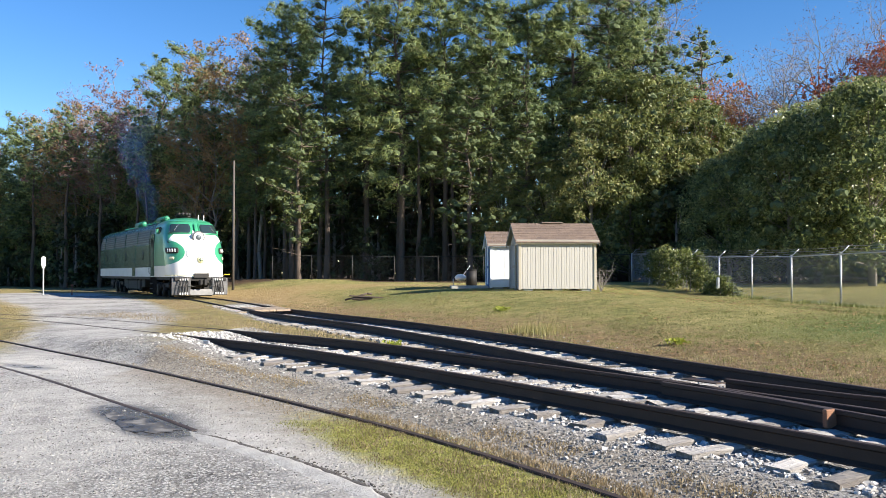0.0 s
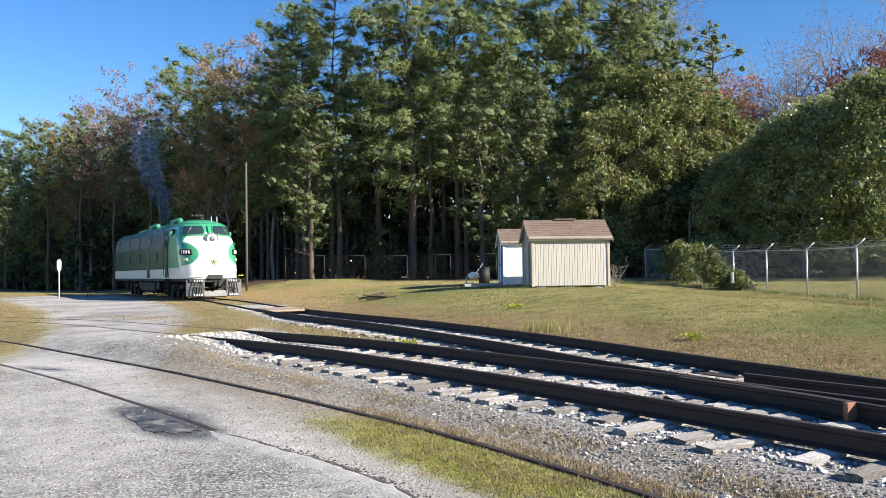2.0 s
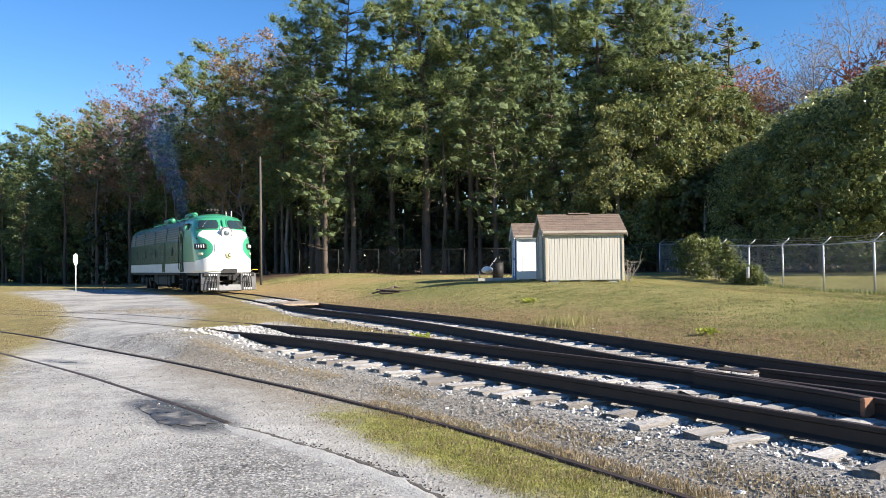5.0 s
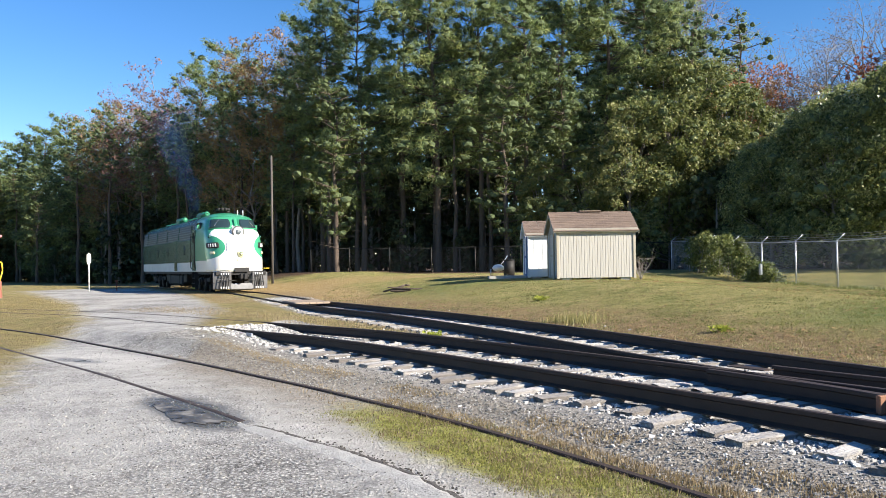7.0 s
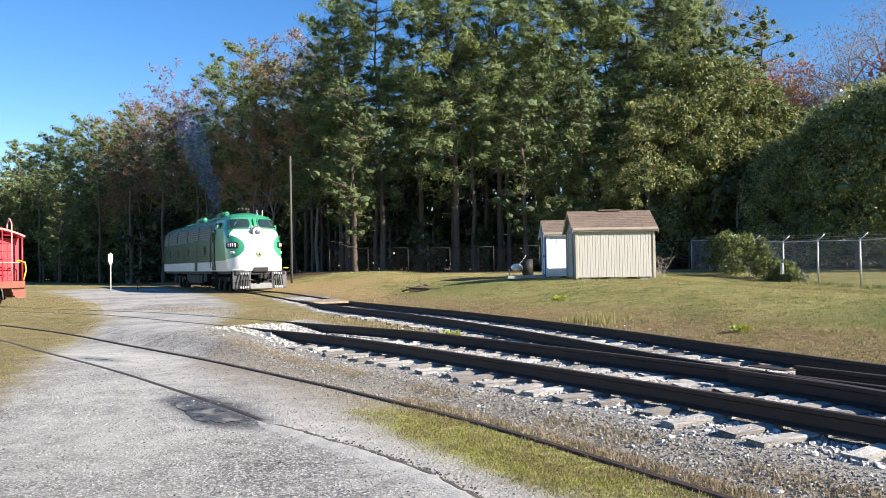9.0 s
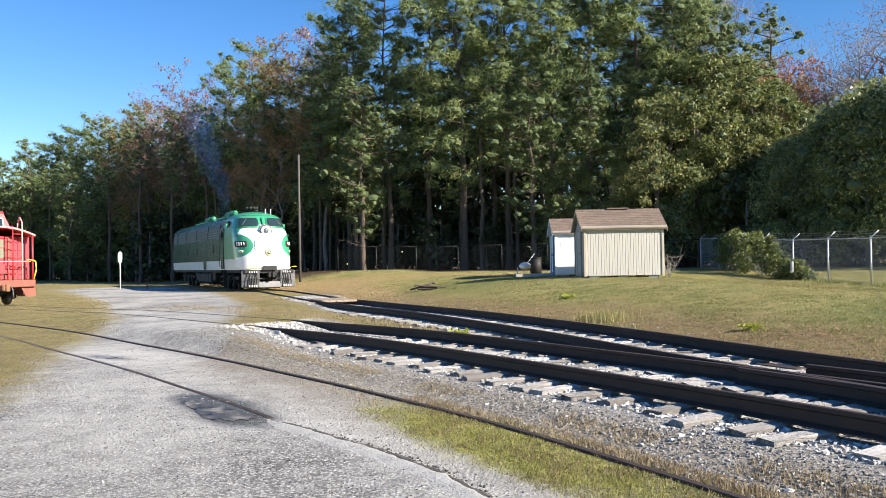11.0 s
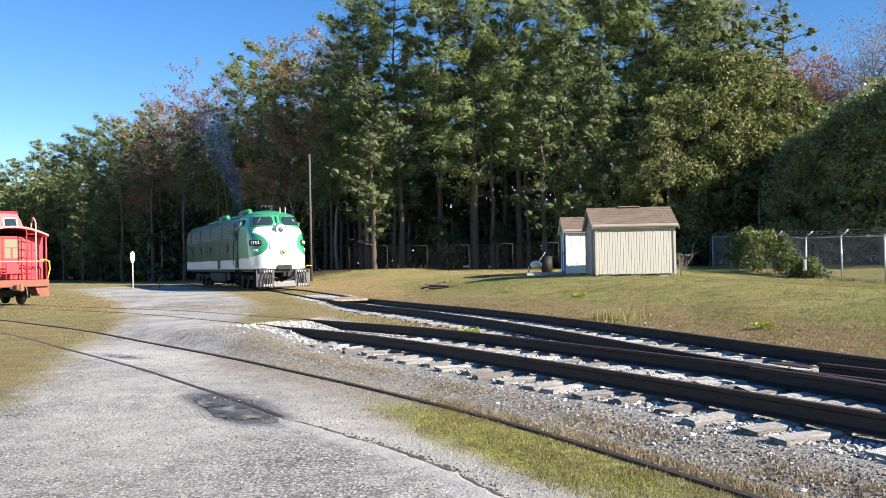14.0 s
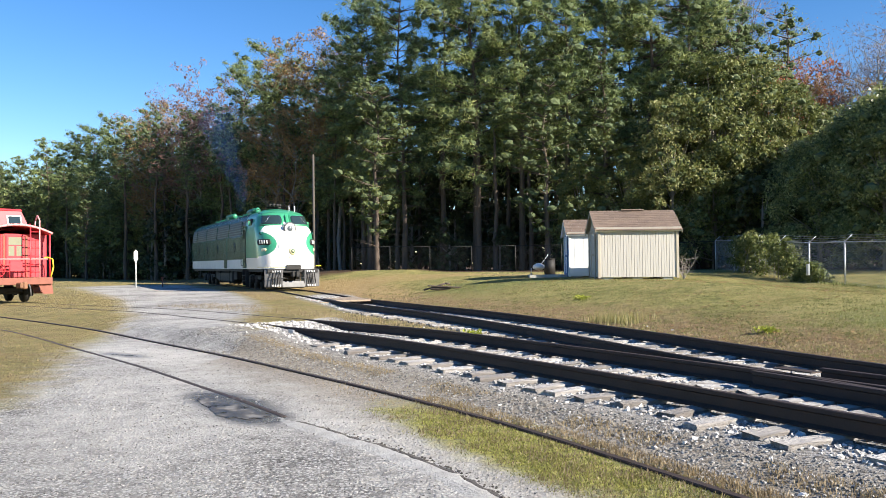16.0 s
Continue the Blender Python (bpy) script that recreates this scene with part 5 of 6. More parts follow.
def build_caboose():
    C = thing("caboose", pose(-20.9, 31.5, 0.02, 0, 0, -34), "faded red railway caboose with a cupola and end platform", "caboose")
    bm = box(B(), -4.7, 0, 2.0, 8.2, 2.9, 1.85, bevel=0.02)
    part("body", bm, RED, C)
    for y in np.arange(-1.35, 1.4, 0.2):
        part("end_board", box(B(), -0.59, float(y), 2.0, 0.03, 0.188, 1.84, bevel=0.006), RED, C)
    d = part("end_door", box(B(), -0.565, 0.12, 1.98, 0.04, 0.74, 1.76, bevel=0.01), RED, C)
    part("door_frame", box(B(), -0.55, 0.12, 2.88, 0.05, 0.9, 0.1, bevel=0.01), RED, d)
    part("pane", box(B(), -0.544, 0.12, 2.62, 0.012, 0.56, 0.34, bevel=0.004), PALEGLASS, d)
    for y in (-0.04, 0.28):
        part("pane", box(B(), -0.544, y, 2.2, 0.012, 0.24, 0.42, bevel=0.004), PALEGLASS, d)
    for y in (-0.33, 0.57):
        part("door_jamb", box(B(), -0.555, y, 2.0, 0.05, 0.09, 1.84, bevel=0.01), BROWNRED, d)
    # arched roof with a pale edge
    bm = B()
    n = 12
    ring = [(-1.4 + 2.8 * j / n, 2.99 + 0.34 * (1 - (2 * j / n - 1) ** 2)) for j in range(n + 1)]
    for x0, x1 in ((0.02, -9.6),):
        top = [[bm.verts.new((x, y, z + dz)) for y, z in ring] for x, dz in ((x0, 0), (x1, 0), (x1, -0.09), (x0, -0.09))]
        for a, b in zip(top, top[1:] + top[:1]):
            for j in range(n):
                bm.faces.new((a[j], a[j + 1], b[j + 1], b[j]))
        for k in (0, n):
            bm.faces.new([r[k] for r in top])
    part("roof", bm, RED, C)
    bm = B()
    pts = [Vector((0.04, y, z - 0.04)) for y, z in ring]
    pipe(bm, pts, 0.05, 8)
    part("roof_edge", bm, PINK, C, "sun-faded pale roof edge")
    # cupola with sloping sides
    bm = B()
    lo = [(-1.7, -1.25), (-1.7, 1.25), (-4.4, 1.25), (-4.4, -1.25)]
    hi = [(-1.95, -0.95), (-1.95, 0.95), (-4.15, 0.95), (-4.15, -0.95)]
    a, b = [bm.verts.new((x, y, 3.1)) for x, y in lo], [bm.verts.new((x, y, 3.98)) for x, y in hi]
    for i in range(4):
        bm.faces.new((a[i], a[(i + 1) % 4], b[(i + 1) % 4], b[i]))
    bm.faces.new(b)
    cup = part("cupola", bm, RED, C)
    part("cupola_roof", box(B(), -3.05, 0, 4.02, 2.25, 1.98, 0.12, bevel=0.055), RED, cup)
    for y in (-0.6, 0.6):
        rot = Matrix.Rotation(-0.29, 4, "Y")
        part("window_frame", box(B(), -1.82, y, 3.58, 0.03, 0.62, 0.44, rot, 0.02), SIGNWHITE, cup)
        part("pane", box(B(), -1.805, y, 3.58, 0.025, 0.5, 0.34, rot, 0.03), GLASS, cup)
    # platform, railing, ladder, brake wheel, steps
    part("platform", box(B(), -0.45, 0, 1.0, 0.95, 2.75, 0.14, bevel=0.02), BROWNRED, C)
    part("end_sill", box(B(), 0.03, 0, 0.92, 0.12, 2.8, 0.3, bevel=0.02), BROWNRED, C)
    part("floor_frame", box(B(), -5.0, 0, 0.98, 8.6, 2.5, 0.2), BLACK, C)
    lad = part("roof_ladder", B(), RED, C)
    for y in (0.48, 0.86):
        part("ladder_rail", pipe(B(), [(0.05, y, 1.05), (0.06, y, 3.1), (0.0, y, 3.35)] if y < 0.6 else [(0.05, y, 1.05), (0.06, y, 3.5), (-0.15, y, 3.72), (-0.35, y, 3.5), (-0.4, y, 3.2)], 0.028), RED if y < 0.6 else PINK, lad)
    for z in np.arange(1.3, 3.2, 0.34):
        part("rung", rod(B(), (0.06, 0.48, float(z)), (0.06, 0.86, float(z)), 0.02), RED, lad)
    rl = part("railing", pipe(B(), [(0.05, -1.35, 1.05), (0.05, -1.35, 1.85), (0.05, 1.2, 1.85)], 0.026), PINK, C)
    for z in (1.35, 1.6):
        part("mid_rail", rod(B(), (0.05, -1.35, z), (0.05, 0.6, z), 0.02), RED, rl)
    for y in (-1.0, -0.62, -0.35, 0.3):
        part("baluster", rod(B(), (0.05, y, 1.05), (0.05, y, 1.85), 0.02), RED, rl)
    part("corner_post", rod(B(), (-0.02, 1.32, 1.05), (-0.02, 1.32, 2.98), 0.04), RED, C)
    for x, m in ((0.03, YELLOW), (-0.85, YELLOW)):
        part("grab_rail", pipe(B(), [(x, 1.34, 1.08), (x + 0.02, 1.44, 1.5), (x, 1.42, 1.85), (x - 0.02, 1.2, 1.93), (x - 0.02, 1.05, 1.9)], 0.03, 8), m, C, "yellow curved grab rail")
    bm = B()
    ring = [Vector((0.1, -0.85 + 0.3 * math.cos(k * math.pi / 8), 1.4 + 0.3 * math.sin(k * math.pi / 8))) for k in range(17)]
    pipe(bm, ring, 0.022)
    for k in range(0, 16, 4):
        rod(bm, (0.1, -0.85, 1.4), ring[k], 0.015)
    part("brake_wheel", bm, RED, C)
    part("notice_board", box(B(), 0.08, -0.1, 1.55, 0.03, 0.5, 0.42, bevel=0.01), RED, C)
    for s in (-1, 1):
        st = part("steps", box(B(), -0.45, s * 1.2, 0.42, 0.75, 0.3, 0.05), BROWNRED, C)
        for y in (-0.85, -0.05):
            bm = B()
            v = [bm.verts.new((y + dx, s * yy, zz)) for dx in (-0.015, 0.015) for yy, zz in ((0.75, 0.95), (1.4, 0.95), (1.48, 0.36), (1.05, 0.36))]
            bm.faces.new(v[:4]), bm.faces.new(v[4:])
            for k in range(4):
                bm.faces.new((v[k], v[(k + 1) % 4], v[4 + (k + 1) % 4], v[4 + k]))
            part("step_side", bm, BROWNRED, st)
        part("tread", box(B(), -0.45, s * 1.1, 0.68, 0.75, 0.26, 0.04), BROWNRED, st)
    bm = box(B(), 0.25, 0, 0.75, 0.5, 0.22, 0.24, bevel=0.04)
    box(bm, 0.48, 0.08, 0.75, 0.18, 0.18, 0.3, bevel=0.04)
    part("coupler", bm, RUST, C)
    part("air_hose", pipe(B(), [(0.1, 0.4, 0.8), (0.2, 0.42, 0.6), (0.18, 0.45, 0.3)], 0.03), PILOT, C)
    for cx in (-2.0, -7.6):
        t = part("bogie", box(B(), cx, 0, 0.55, 1.9, 1.6, 0.2, bevel=0.03), BLACK, C)
        for s in (-1, 1):
            bm = box(B(), cx, s * 0.98, 0.5, 2.1, 0.14, 0.26, bevel=0.05)
            for x in (-0.8, 0.8):
                box(bm, cx + x, s * 1.0, 0.43, 0.34, 0.2, 0.34, bevel=0.05)
            part("side_frame", bm, BLACK, t)
        for x in (-0.8, 0.8):
            bm = rod(B(), (cx + x, -0.9, 0.43), (cx + x, 0.9, 0.43), 0.07, 0.07, 8)
            for s in (-1, 1):
                rod(bm, (cx + x, s * 0.69, 0.43), (cx + x, s * 0.83, 0.43), 0.42, 0.42, 24)
            part("wheelset", bm, BLACK, t)
    return C


CABOOSE = build_caboose()

# ---- sheds ----


def gable_shed(name, m, label, wx, wy, wall, ridge, siding, trim, door, pitch_board, roofcol):
    """A shed; x is its length along the ridge, y its depth, the door in the gable at low x."""
    S = thing(name, m, label, "shed", "garden sheds")
    bm = B()
    hx, hy = wx / 2, wy / 2
    pr = [(-hy, 0.1), (hy, 0.1), (hy, wall), (0, ridge - 0.06), (-hy, wall)]
    a = [bm.verts.new((-hx, y, z)) for y, z in pr]
    b = [bm.verts.new((hx, y, z)) for y, z in pr]
    for i in range(5):
        bm.faces.new((a[i], a[(i + 1) % 5], b[(i + 1) % 5], b[i]))
    bm.faces.new(a), bm.faces.new(b)
    part("wall", bm, siding, S)
    n = round(wx / pitch_board)
    for i in range(n):
        x = -hx + (i + 0.5) * wx / n
        for s in (-1, 1):
            part("siding_board", box(B(), x, s * (hy + 0.008), (wall + 0.1) / 2, wx / n - 0.012, 0.018, wall - 0.1, bevel=0.004), siding, S)
    n = round(wy / pitch_board)
    for i in range(n):
        y = -hy + (i + 0.5) * wy / n
        top = wall + (ridge - wall) * (1 - abs(y) / hy) - 0.12
        for s in (-1, 1):
            part("siding_board", box(B(), s * (hx + 0.008), y, (top + 0.1) / 2, 0.018, wy / n - 0.022, top - 0.1, bevel=0.004), siding, S)
    for sx in (-1, 1):
        for sy in (-1, 1):
            part("corner_trim", box(B(), sx * (hx + 0.005), sy * (hy + 0.012), wall / 2 + 0.03, 0.1, 0.07, wall - 0.06, bevel=0.006), trim, S)
    for s in (-1, 1):
        part("eave_board", box(B(), 0, s * (hy + 0.1), wall - 0.02, wx + 0.3, 0.03, 0.14, bevel=0.005), EAVE, S)
        part("soffit", box(B(), 0, s * (hy + 0.05), wall - 0.03, wx + 0.2, 0.12, 0.02), trim, S)
    sl = math.atan2(ridge - wall, hy)
    ln = (hy + 0.16) / math.cos(sl)
    for s in (-1, 1):
        rot = Matrix.Rotation(-s * sl, 4, "X")
        rf = part("roof_slope", box(B(), 0, s * (hy + 0.16) / 2, ridge - (hy + 0.16) / 2 * math.tan(sl) + 0.0, wx + 0.36, ln, 0.05, rot), trim, S)
        rows = max(6, int(ln / 0.14))
        rr = random.Random(rows)
        for i in range(rows):
            u = (i + 0.5) / rows
            yy = s * u * (hy + 0.17)
            zz = ridge - u * (hy + 0.17) * math.tan(sl) + 0.034
            x = -wx / 2 - 0.19
            while x < wx / 2 + 0.19 - 0.05:
                w = min(rr.uniform(0.22, 0.42), wx / 2 + 0.19 - x)
                part("shingle", box(B(), x + w / 2, yy, zz + rr.uniform(0, 0.004), w - 0.008, ln / rows + 0.03, 0.014, Matrix.Rotation(-s * (sl - 0.05), 4, "X")), roofcol, rf)
                x += w
        for e in (-1, 1):
            part("barge_board", box(B(), e * (hx + 0.17), s * (hy + 0.14) / 2, ridge - (hy + 0.14) / 2 * math.tan(sl) - 0.05, 0.025, ln, 0.12, rot, 0.004), trim, S)
    part("ridge_vent", box(B(), 0.02, 0, ridge + 0.06, wx * 0.3, 0.25, 0.06, bevel=0.02), roofcol, S)
    dr = part("door", box(B(), -hx - 0.03, 0.0, 1.0, 0.04, 0.95, 1.8, bevel=0.006), siding, S)
    for y in (-0.5, 0.5):
        part("door_trim", box(B(), -hx - 0.05, y, 1.0, 0.04, 0.1, 1.9, bevel=0.005), door, dr)
    for z in (0.15, 1.0, 1.93):
        part("door_rail", box(B(), -hx - 0.05, 0, z, 0.036, 0.9, 0.1, bevel=0.005), door, dr)
    for x in (-hx + 0.35, 0, hx - 0.35):
        for y in (-hy + 0.15, hy - 0.15):
            part("block", box(B(), x, y, -0.02, 0.4, 0.2, 0.25, bevel=0.01), CONCRETE, S)
    return S


SH1 = gable_shed("garden_shed", pose(4.56, 33.2, ground_z(4.7, 32.2) - 0.03, 0, 0, 3.5), "tan board-sided shed with a brown shingle roof on the lawn", 3.05, 2.45, 2.02, 2.76, TAN, TANTRIM, TANTRIM, 0.105, SHINGLE)
SH2 = gable_shed("garden_shed", pose(3.78, 37.2, ground_z(4, 36) - 0.02, 0, 0, 2.0), "white shed with a blue-trimmed door and brown roof", 3.2, 2.4, 2.0, 2.62, SHEDWHITE, SHEDWHITE, BLUE, 0.2, SHINGLE)

# ---- fences ----


def chain_panel(parent, a, b, za, zb, h, pitch, metal, r=0.004):
    """Crossing wires between two posts, as a diamond net."""
    a, b = Vector((*a, 0)), Vector((*b, 0))
    L = (b - a).length
    vs, fs = [], []
    d = (b - a) / L
    nrm = Vector((-d.y, d.x, 0))

    def wire(u0, w0, u1, w1):
        p = a + d * u0 + Vector((0, 0, za + (zb - za) * u0 / L + w0))
        q = a + d * u1 + Vector((0, 0, za + (zb - za) * u1 / L + w1))
        t = (q - p).normalized()
        s = t.cross(nrm) * r
        i = len(vs)
        for c in (p, q):
            vs.extend([c + s, c - s * 0.5 + nrm * r, c - s * 0.5 - nrm * r])
        fs.extend([(i, i + 1, i + 4, i + 3), (i + 1, i + 2, i + 5, i + 4), (i + 2, i, i + 3, i + 5)])

    k = -h
    while k < L:
        for flip in (0, 1):
            u0, w0, u1, w1 = k, 0.0, k + h, h
            if u0 < 0:
                u0, w0 = 0, -k
            if u1 > L:
                u1, w1 = L, L - k
            if flip:
                w0, w1 = h - w0, h - w1
            wire(u0, w0, u1, w1)
        k += pitch
    soup("chain_link", vs, fs, metal, parent)


def build_fence(name, label, posts, h, pitch, arms, metal=None):
    metal = metal or GALV
    F = thing(name, Matrix(), label, "fence", kind="structure")
    zs = [ground_z(x, y) for x, y in posts]
    for i, ((x, y), z) in enumerate(zip(posts, zs)):
        p = part("post", rod(B(), (x, y, z - 0.1), (x, y, z + h + 0.03), 0.035, 0.035, 10), metal, F)
        if arms:
            part("barb_arm", rod(B(), (x, y, z + h), (x + 0.3, y - 0.02, z + h + 0.3), 0.022, 0.018, 8), GALV, p)
        part("cap", rod(B(), (x, y, z + h + 0.03), (x, y, z + h + 0.06), 0.04, 0.02, 10), metal, p)
    for i in range(len(posts) - 1):
        (x0, y0), (x1, y1) = posts[i], posts[i + 1]
        part("top_rail", rod(B(), (x0, y0, zs[i] + h), (x1, y1, zs[i + 1] + h), 0.022, 0.022, 8), metal, F)
        # a fence without arms gets a black net, shade put into its colour
        chain_panel(F, posts[i], posts[i + 1], zs[i] + 0.04, zs[i + 1] + 0.04, h - 0.06, pitch, WIRE if arms else BLACK)
        if arms:
            for k in (0.35, 0.68, 1.0):
                sag = [Vector((x0 + (x1 - x0) * t + 0.3 * k, y0 + (y1 - y0) * t, zs[i] + (zs[i + 1] - zs[i]) * t + h + 0.3 * k - 0.05 * math.sin(math.pi * t))) for t in (0, 0.25, 0.5, 0.75, 1)]
                part("barbed_wire", pipe(B(), sag, 0.007, 4), WIRE, F)
    return F


SIDE_POSTS = [(13.76 - 0.235 * k, 27.5 + 3.35 * k) for k in range(-2, 8)]
build_fence("side_fence", "galvanised chain-link fence with barbed-wire arms", SIDE_POSTS, 1.78, 0.11, True)
# black posts and rails stand in for the wood's shade on this fence
build_fence("back_fence", "chain-link fence along the wood's edge, blackened for shade", [(12.1 - 3.1 * k, 51.2 + 1.05 * k) for k in range(0, 9)], 1.75, 0.2, False, BLACK)


def build_vines():
    rng = np.random.default_rng(77)
    cs, rs = [], []
    for i in range(150):
        k = 2.6 + 3.1 * rng.uniform(0, 1)
        x, y = 13.76 - 0.235 * k + rng.normal(0, 0.3) - 0.15, 27.5 + 3.35 * k
        top = 2.1 if k > 3.7 else 1.35 if k > 3.2 else 0.7
        cs.append((x, y, ground_z(x, y) + rng.uniform(0.05, top)))
        rs.append(rng.uniform(0.2, 0.42))
    v = leaf_cloud(rng, np.array(cs), np.array(rs), 75, 0.11, 0.9, 0.8)
    ob = thing("vine_thicket", Matrix(), "tangle of green and brown vines over the fence", "vines")
    soup("leaves", v, np.arange(len(v)).reshape(-1, 3), VINE, ob)
    bm = B()
    for c in cs[::3]:
        rod(bm, (c[0] + rng.normal(0, 0.2), c[1], ground_z(c[0], c[1])), c, 0.012, 0.005, 4, caps=False)
    tagged(part("stems", bm, PALEBARK, ob), kind="stuff")
    # low weeds along the fence's foot
    p = np.array([(13.76 - 0.235 * k, 27.5 + 3.35 * k) for k in rng.uniform(-0.5, 3.2, 30)])
    blades("fence_weeds", "tufts of green weeds along the fence's foot", clustered(rng, p, 1000, 0.25), 0.04, 0.18, VINE, 12, 0.5, 0.015)
    b = thing("bare_shrub", pose(6.5, 32.6, ground_z(6.5, 32.6)), "small bare twiggy shrub beside the tan shed", "shrub")
    bm = B()
    tips = []
    for _ in range(11):
        a = rng.uniform(0, 6.28)
        limb_mesh(bm, rng, (0, 0, 0), (math.cos(a) * 0.45, math.sin(a) * 0.45, 1), rng.uniform(0.5, 1.1), 0.014, 1, tips, 0.5, 4, 4)
    part("twigs", bm, PALEBARK, b)


build_vines()

# ---- small things ----


def build_puddle():
    bm = B()
    c, s = math.cos(radians(-48)), math.sin(radians(-48))
    ring = []
    for k in range(96):
        a = k * math.pi / 48
        w = 1 + 0.4 * noise.noise(Vector((math.cos(a) * 1.6, math.sin(a) * 1.6, 3.3))) + 0.16 * noise.noise(Vector((math.cos(a) * 5, math.sin(a) * 6, 1.3)))
        u, v = 0.86 * math.cos(a) * w, (0.17 + 0.1 * math.cos(a)) * math.sin(a) * w
        x, y = -3.13 + u * c - v * s, 8.2 + u * s + v * c
        ring.append(bm.verts.new((x, y, 0.004)))
    bm.faces.new(ring)
    ob = part("puddle", bm, WATER)
    return tagged(ob, "shallow murky puddle beside the buried rail", "puddle", kind="structure")


SEAM = [(-2.42, 7.72, 0), (-1.93, 7.27, 0), (-1.4, 6.74, 0), (-1.07, 6.40, 0), (-0.8, 6.06, 0), (-0.5, 5.68, 0), (-0.21, 5.19, 0), (0.3, 4.4, 0), (1.0, 3.2, 0)]


def strip(name, label, sections, mat, seed):
    """A long low strip of earth along the seam; sections are offsets and heights across it."""
    c = smoothed(SEAM, 0.06)
    r = np.random.default_rng(seed)
    n = len(sections)
    vs, fs = [], []
    for i, p in enumerate(c):
        t = (c[min(i + 1, len(c) - 1)] - c[max(i - 1, 0)]).normalized()
        o = Vector((-t.y, t.x, 0))
        fade = min(1.0, i / 8)
        wav = 0.03 * noise.noise(Vector((i * 0.07, seed, 0))) + 0.02 * noise.noise(Vector((i * 0.4, seed, 5)))
        for k, (u, h) in enumerate(sections):
            q = p + o * (u * fade * (1 + 3.0 * wav) + wav + r.normal(0, 0.006))
            z = -0.012 if k in (0, n - 1) else h * fade * (0.75 + 4.0 * abs(wav)) + r.normal(0, 0.002)
            vs.append((q.x, q.y, ground_z(q.x, q.y) + z))
        if i:
            a, b = (i - 1) * n, i * n
            fs += [(a + j, a + j + 1, b + j + 1, b + j) for j in range(n - 1)]
    return tagged(soup(name, vs, fs, mat, smooth=True), label, "earth", kind="structure")


def build_seam():
    strip("dirt_lip", "pale trodden dirt ridge where the rail is buried", [(-0.22, 0), (-0.15, 0.005), (-0.08, 0.014), (-0.035, 0.02), (-0.01, 0.012), (0.015, 0)], FINES, 3)
    strip("mud_seam", "dark damp mud along the buried rail's groove", [(-0.012, 0), (0.0, 0.005), (0.02, 0.004), (0.04, 0.006), (0.06, 0)], MUD, 4)
    r = np.random.default_rng(44)
    c = np.array([tuple(p) for p in smoothed(SEAM, 0.05)])
    i = np.clip(r.choice([22, 37, 50, 62, 75], 150) + r.normal(0, 5, 150).astype(int), 10, len(c) - 1)
    p = c[i, :2] + r.normal(0, 0.035, (150, 2)) + np.array((0.04, 0.03))
    stones("mud_clods", "dark clods of damp earth along the groove", np.column_stack([p, terrain(p[:, 0], p[:, 1])]), 0.004, 0.014, 45, 0.3, MUD)


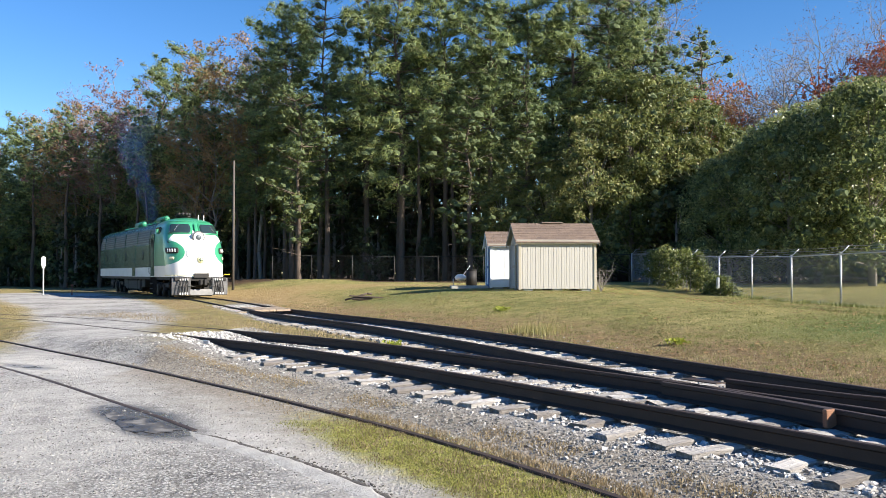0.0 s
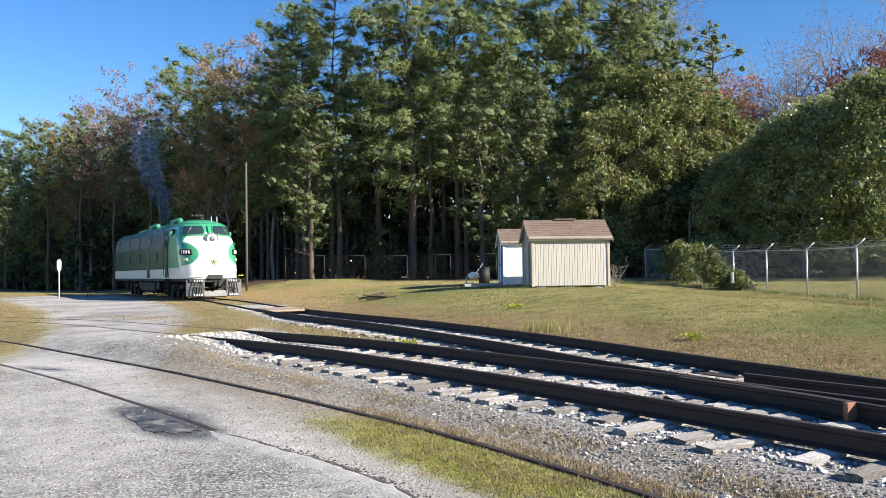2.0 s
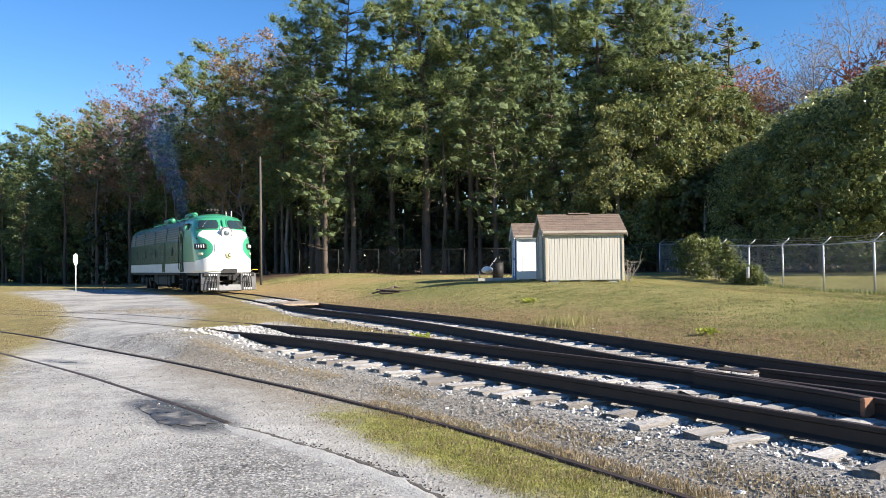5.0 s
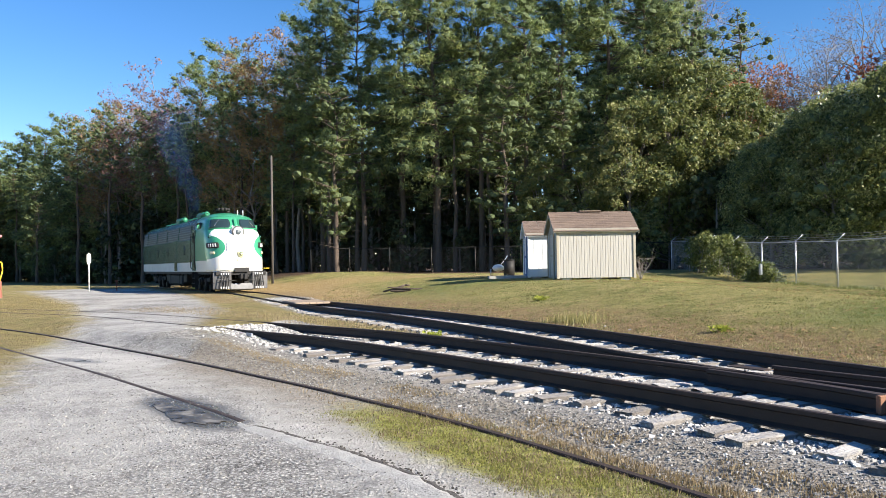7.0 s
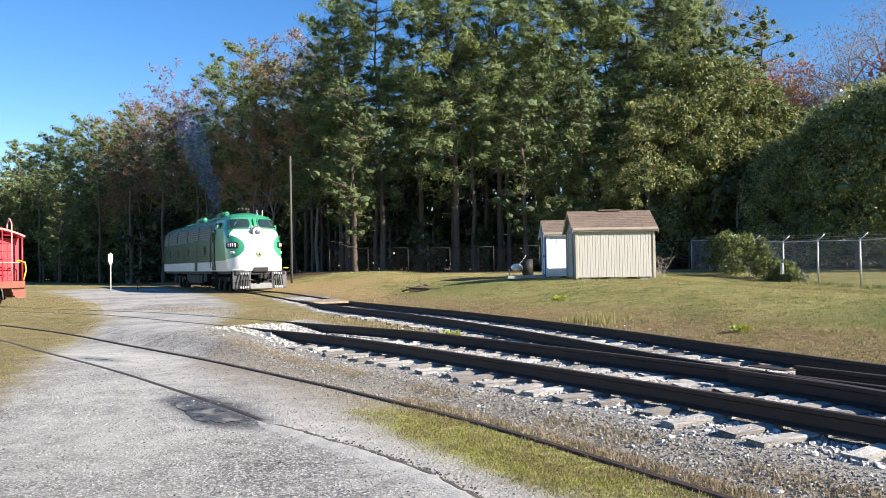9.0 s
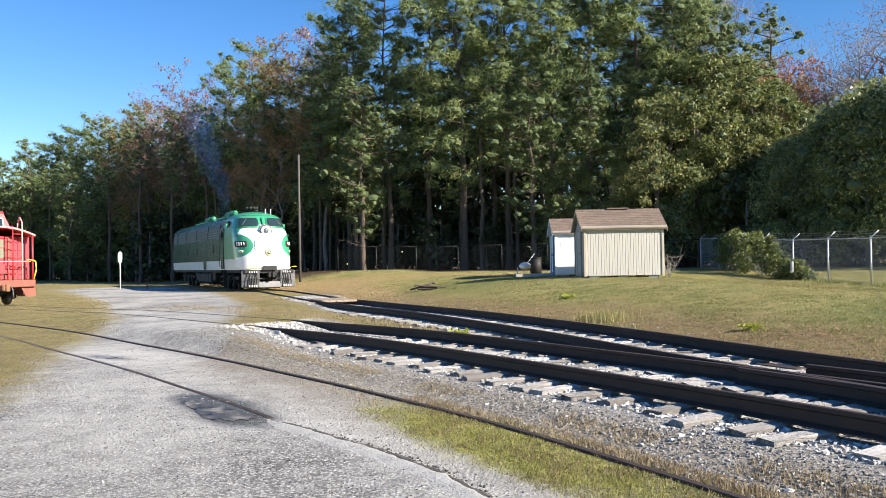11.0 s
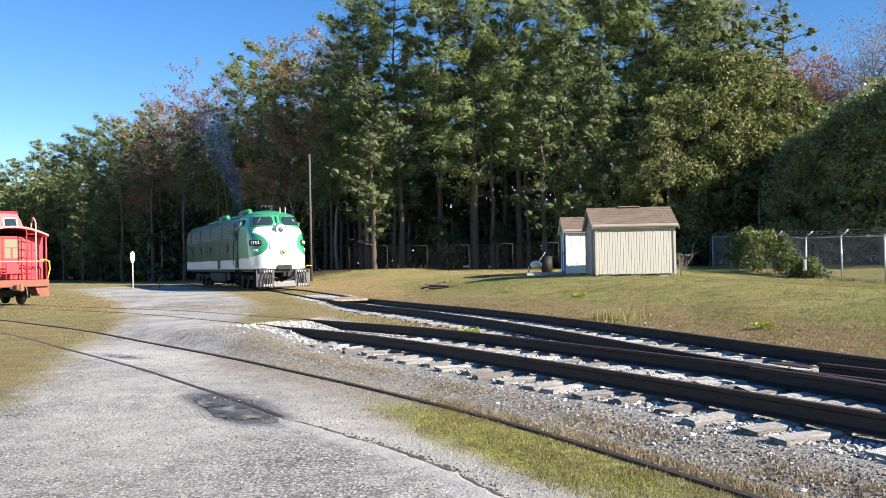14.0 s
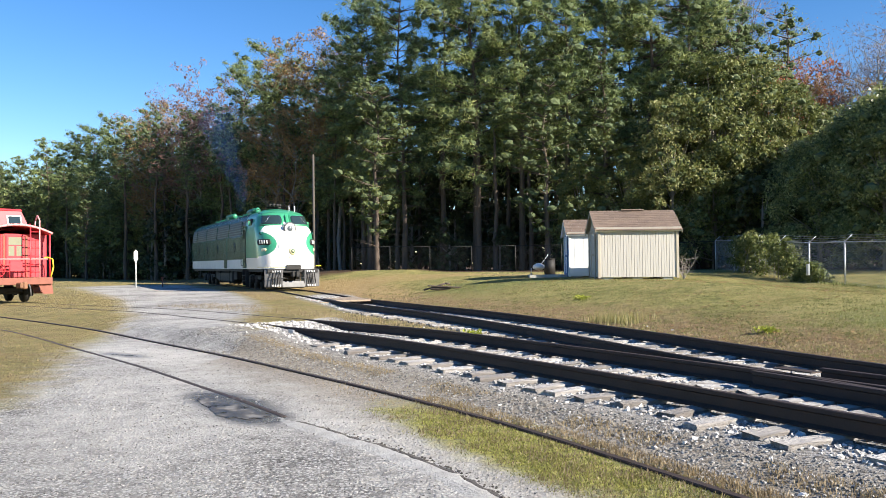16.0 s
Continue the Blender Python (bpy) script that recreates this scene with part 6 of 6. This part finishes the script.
def build_small():
    x, y = -13.9, 53.0
    P = thing("utility_pole", pose(x, y, ground_z(x, y)), "weathered grey wooden pole at the wood's edge", "pole")
    part("shaft", rod(B(), (0, 0, -0.2), (0, 0, 8.6), 0.09, 0.07, 12), POLE, P, smooth=True)
    part("cap", rod(B(), (0, 0, 8.6), (0, 0, 8.64), 0.08, 0.05, 12), POLE, P)
    x, y = -26.0, 52.0
    S = thing("track_sign", pose(x, y, ground_z(x, y), 0, 0, 25), "white marker board on a slim pale post beside the road", "sign")
    part("post", rod(B(), (0, 0, -0.1), (0, 0, 2.55), 0.035, 0.035, 8), SIGNWHITE, S)
    bm = B()
    out = [(-0.13, 1.95), (-0.05, 1.75), (0.05, 1.75), (0.13, 1.95), (0.13, 2.42), (0.1, 2.48), (-0.1, 2.48), (-0.13, 2.42)]
    f = bm.faces.new([bm.verts.new((u, -0.06, w)) for u, w in out])
    r = bmesh.ops.extrude_face_region(bm, geom=[f])
    bmesh.ops.translate(bm, verts=[v for v in r["geom"] if isinstance(v, bmesh.types.BMVert)], vec=(0, 0.02, 0))
    part("board", bm, SIGNWHITE, S)
    W = thing("switch_stand", pose(-24.4, 52.6, ground_z(-24.4, 52.6)), "small rusty switch stand beside the track", "switch stand")
    part("stem", rod(B(), (0, 0, 0), (0, 0, 0.7), 0.04, 0.03, 8), BROWNRED, W)
    part("lever", rod(B(), (0, 0, 0.4), (0.4, 0, 0.15), 0.02), BROWNRED, W)
    part("target", box(B(), 0, 0, 0.65, 0.18, 0.02, 0.1, bevel=0.005), BROWNRED, W)
    # plank crossing over the main track
    X = thing("plank_crossing", Matrix(), "short crossing of worn boards laid over the main track", "crossing")
    i = min(range(len(CURVE_B)), key=lambda k: abs(CURVE_B[k].x + 6.55))
    t = (CURVE_B[i + 1] - CURVE_B[i - 1]).normalized()
    ang = math.degrees(math.atan2(t.y, t.x))
    for k in range(5):
        b = part("plank", box(B(), 0, 0, 0, 2.3, 0.25, 0.07, bevel=0.01), PLANK, X)
        b.matrix_basis = pose(*CURVE_B[i], 0, 0, ang) @ pose(0, -0.5 + 0.26 * k, -0.02, 0, 0, 0)
    for s in (-1, 1):
        for u in (-0.95, 0.95):
            b = part("bearer", box(B(), 0, 0, 0, 0.12, 0.4, 0.14), PLANK, X)
            b.matrix_basis = pose(*CURVE_B[i], 0, 0, ang) @ pose(u, s * 1.0, -0.12)
    # wing rails at the crossing of the two tracks
    for nm, pts, lab in (("wing_rail", [(2.5, 8.95), (2.95, 8.22), (3.36, 7.52), (3.5, 7.16)], "rusty wing rail with a flared end beside the frog"),
                         ("wing_rail", [(3.3, 9.2), (3.75, 8.55), (4.2, 7.95), (4.45, 7.75)], "rusty wing rail with a flared end beside the frog")):
        w = thing(nm, Matrix(), lab, "wing rail", "wing rails at the frog")
        c = smoothed([(u, v, 0.305) for u, v in pts], 0.15)
        rail(c, 0, w, name="flared_rail")
        e = c[-1]
        a = math.atan2(c[-1].y - c[-4].y, c[-1].x - c[-4].x)
        b = part("cut_end", box(B(), 0, 0, 0, 0.05, 0.13, 0.168, bevel=0.008), RUST, w, "raw orange rusted end")
        b.matrix_basis = pose(e.x, e.y, 0.305 - 0.088, 0, 0, math.degrees(a))
    j = thing("frog_plate", pose(2.95, 8.95, 0.312, 0, 0, -58), "worn steel plate where the rails meet", "plate")
    part("plate", box(B(), 0, 0, 0, 0.5, 0.16, 0.012, bevel=0.003), RAILTOP, j)
    J = thing("rail_joint", pose(-3.98, 15.35, 0.2, 0, 0, -45), "pale grey joint bar bolted to the rail", "joint bar")
    part("bar", box(B(), 0, -0.57, 0, 0.22, 0.035, 0.13, bevel=0.01), GALV, J)
    # scraps on the lawn
    D = thing("broken_branch", pose(-3.35, 34.5, ground_z(-3.35, 34.5)), "broken grey board and branch lying on the grass", "debris")
    part("board", box(B(), 0.1, 0, 0.16, 1.5, 0.22, 0.05, Matrix.Rotation(0.06, 4, "Y"), 0.01), BARK, D)
    part("stick", pipe(B(), [(-0.85, 0.1, 0.02), (-0.3, 0.05, 0.16), (0.1, 0.1, 0.3), (0.3, 0.12, 0.28)], 0.04), BARK, D)
    part("clod", box(B(), -0.1, 0.1, 0.07, 0.9, 0.3, 0.14, bevel=0.05), BARK, D)
    M = thing("garden_cart", pose(1.0, 42.5, ground_z(1.0, 42.5), 0, 0, 20), "pale tarpaulin-covered barrow beside the white shed", "barrow")
    bm = B()
    bmesh.ops.create_icosphere(bm, subdivisions=2, radius=0.27)
    for v in bm.verts:
        v.co.z = max(v.co.z * 0.75, -0.2) + 0.45 + 0.05 * noise.noise(v.co * 4)
        v.co.x *= 1.3
    part("tarpaulin", bm, SHEDWHITE, M, smooth=True)
    part("wheel", rod(B(), (0.5, -0.05, 0.2), (0.5, 0.05, 0.2), 0.2, 0.2, 14), BLACK, M)
    part("handle", pipe(B(), [(0.2, 0.2, 0.6), (0.5, 0.2, 0.95), (0.6, 0.2, 1.1)], 0.02), GALV, M)
    part("leg", rod(B(), (-0.4, 0.1, 0), (-0.4, 0.1, 0.4), 0.03), GALV, M)
    K = thing("concrete_pad", pose(1.5, 37.4, ground_z(1.5, 37.4) + 0.02, 0, 0, 2), "pale concrete pad in front of the white shed's door", "slab")
    part("slab", box(B(), 0, 0, 0, 2.2, 1.6, 0.14, bevel=0.01), CONCRETE, K)
    # the drum's black carries the shade it stands in
    T = thing("barrel", pose(1.55, 42, ground_z(1.55, 42)), "drum standing behind the white shed, coloured black for shade", "barrel")
    part("drum", rod(B(), (0, 0, 0), (0, 0, 0.85), 0.28, 0.28, 16), BLACK, T)
    part("rim", rod(B(), (0, 0, 0.83), (0, 0, 0.87), 0.3, 0.3, 16), BLACK, T)
    G = thing("fence_tag", pose(12.55, 36.3, ground_z(12.55, 36.3) + 0.35), "small pale box hung on the fence", "box")
    part("box", box(B(), 0, 0, 0.25, 0.1, 0.22, 0.5, bevel=0.02), GALV, G)
    rng = np.random.default_rng(14)
    for x, y, s in ((4.35, 14.7, 0.3), (1.8, 24.0, 0.35), (-1.0, 15.6, 0.35)):
        W = thing("weed", pose(x, y, ground_z(x, y)), "bright yellow-green weed in the grass", "weed", "bright weeds")
        v = leaf_cloud(rng, np.array([(0, 0, 0.06), (0.1, 0.05, 0.05), (-0.1, 0, 0.05)]), np.full(3, s * 0.5), 40, 0.07, 0.5, 0.6)
        v[:, 2] = np.abs(v[:, 2])
        soup("leaves", v, np.arange(len(v)).reshape(-1, 3), WEEDLEAF, W)
        part("stem", rod(B(), (0, 0, 0), (0, 0, 0.12), 0.008, 0.004, 5), WEEDLEAF, W)


build_small()
build_puddle()
build_seam()


# ---- what moves ----
RUN = [(0.0, 0.0), (11.4, 0.0), (12.0, 0.04), (12.5, 0.13), (13.0, 0.31), (13.5, 0.48), (14.0, 0.71), (14.5, 0.95), (15.0, 1.2), (15.5, 1.55), (16.0, 1.88)]


def motions():
    x, y, z = LOCO_FROM
    c, s = math.cos(radians(LOCO_TURN)), math.sin(radians(LOCO_TURN))
    walk(LOCO, [(t, pose(x + c * d, y + s * d, z, 0, 0, LOCO_TURN)) for t, d in RUN])
    for w, wx in WHEELS:
        walk(w, [(t, pose(wx, 0, 0.46, 0, math.degrees(d / 0.474), 0)) for t, d in RUN])
    # the haze drifts up and away
    sx, sy, sz = SMOKE_OB.location
    walk(SMOKE_OB, [(t, pose(sx + 0.05 * t, sy - 0.06 * t, sz + 0.05 * t, 0, 0, 2.0 * t)) for t in (0.0, 4.0, 8.0, 12.0, 16.0)])


motions()
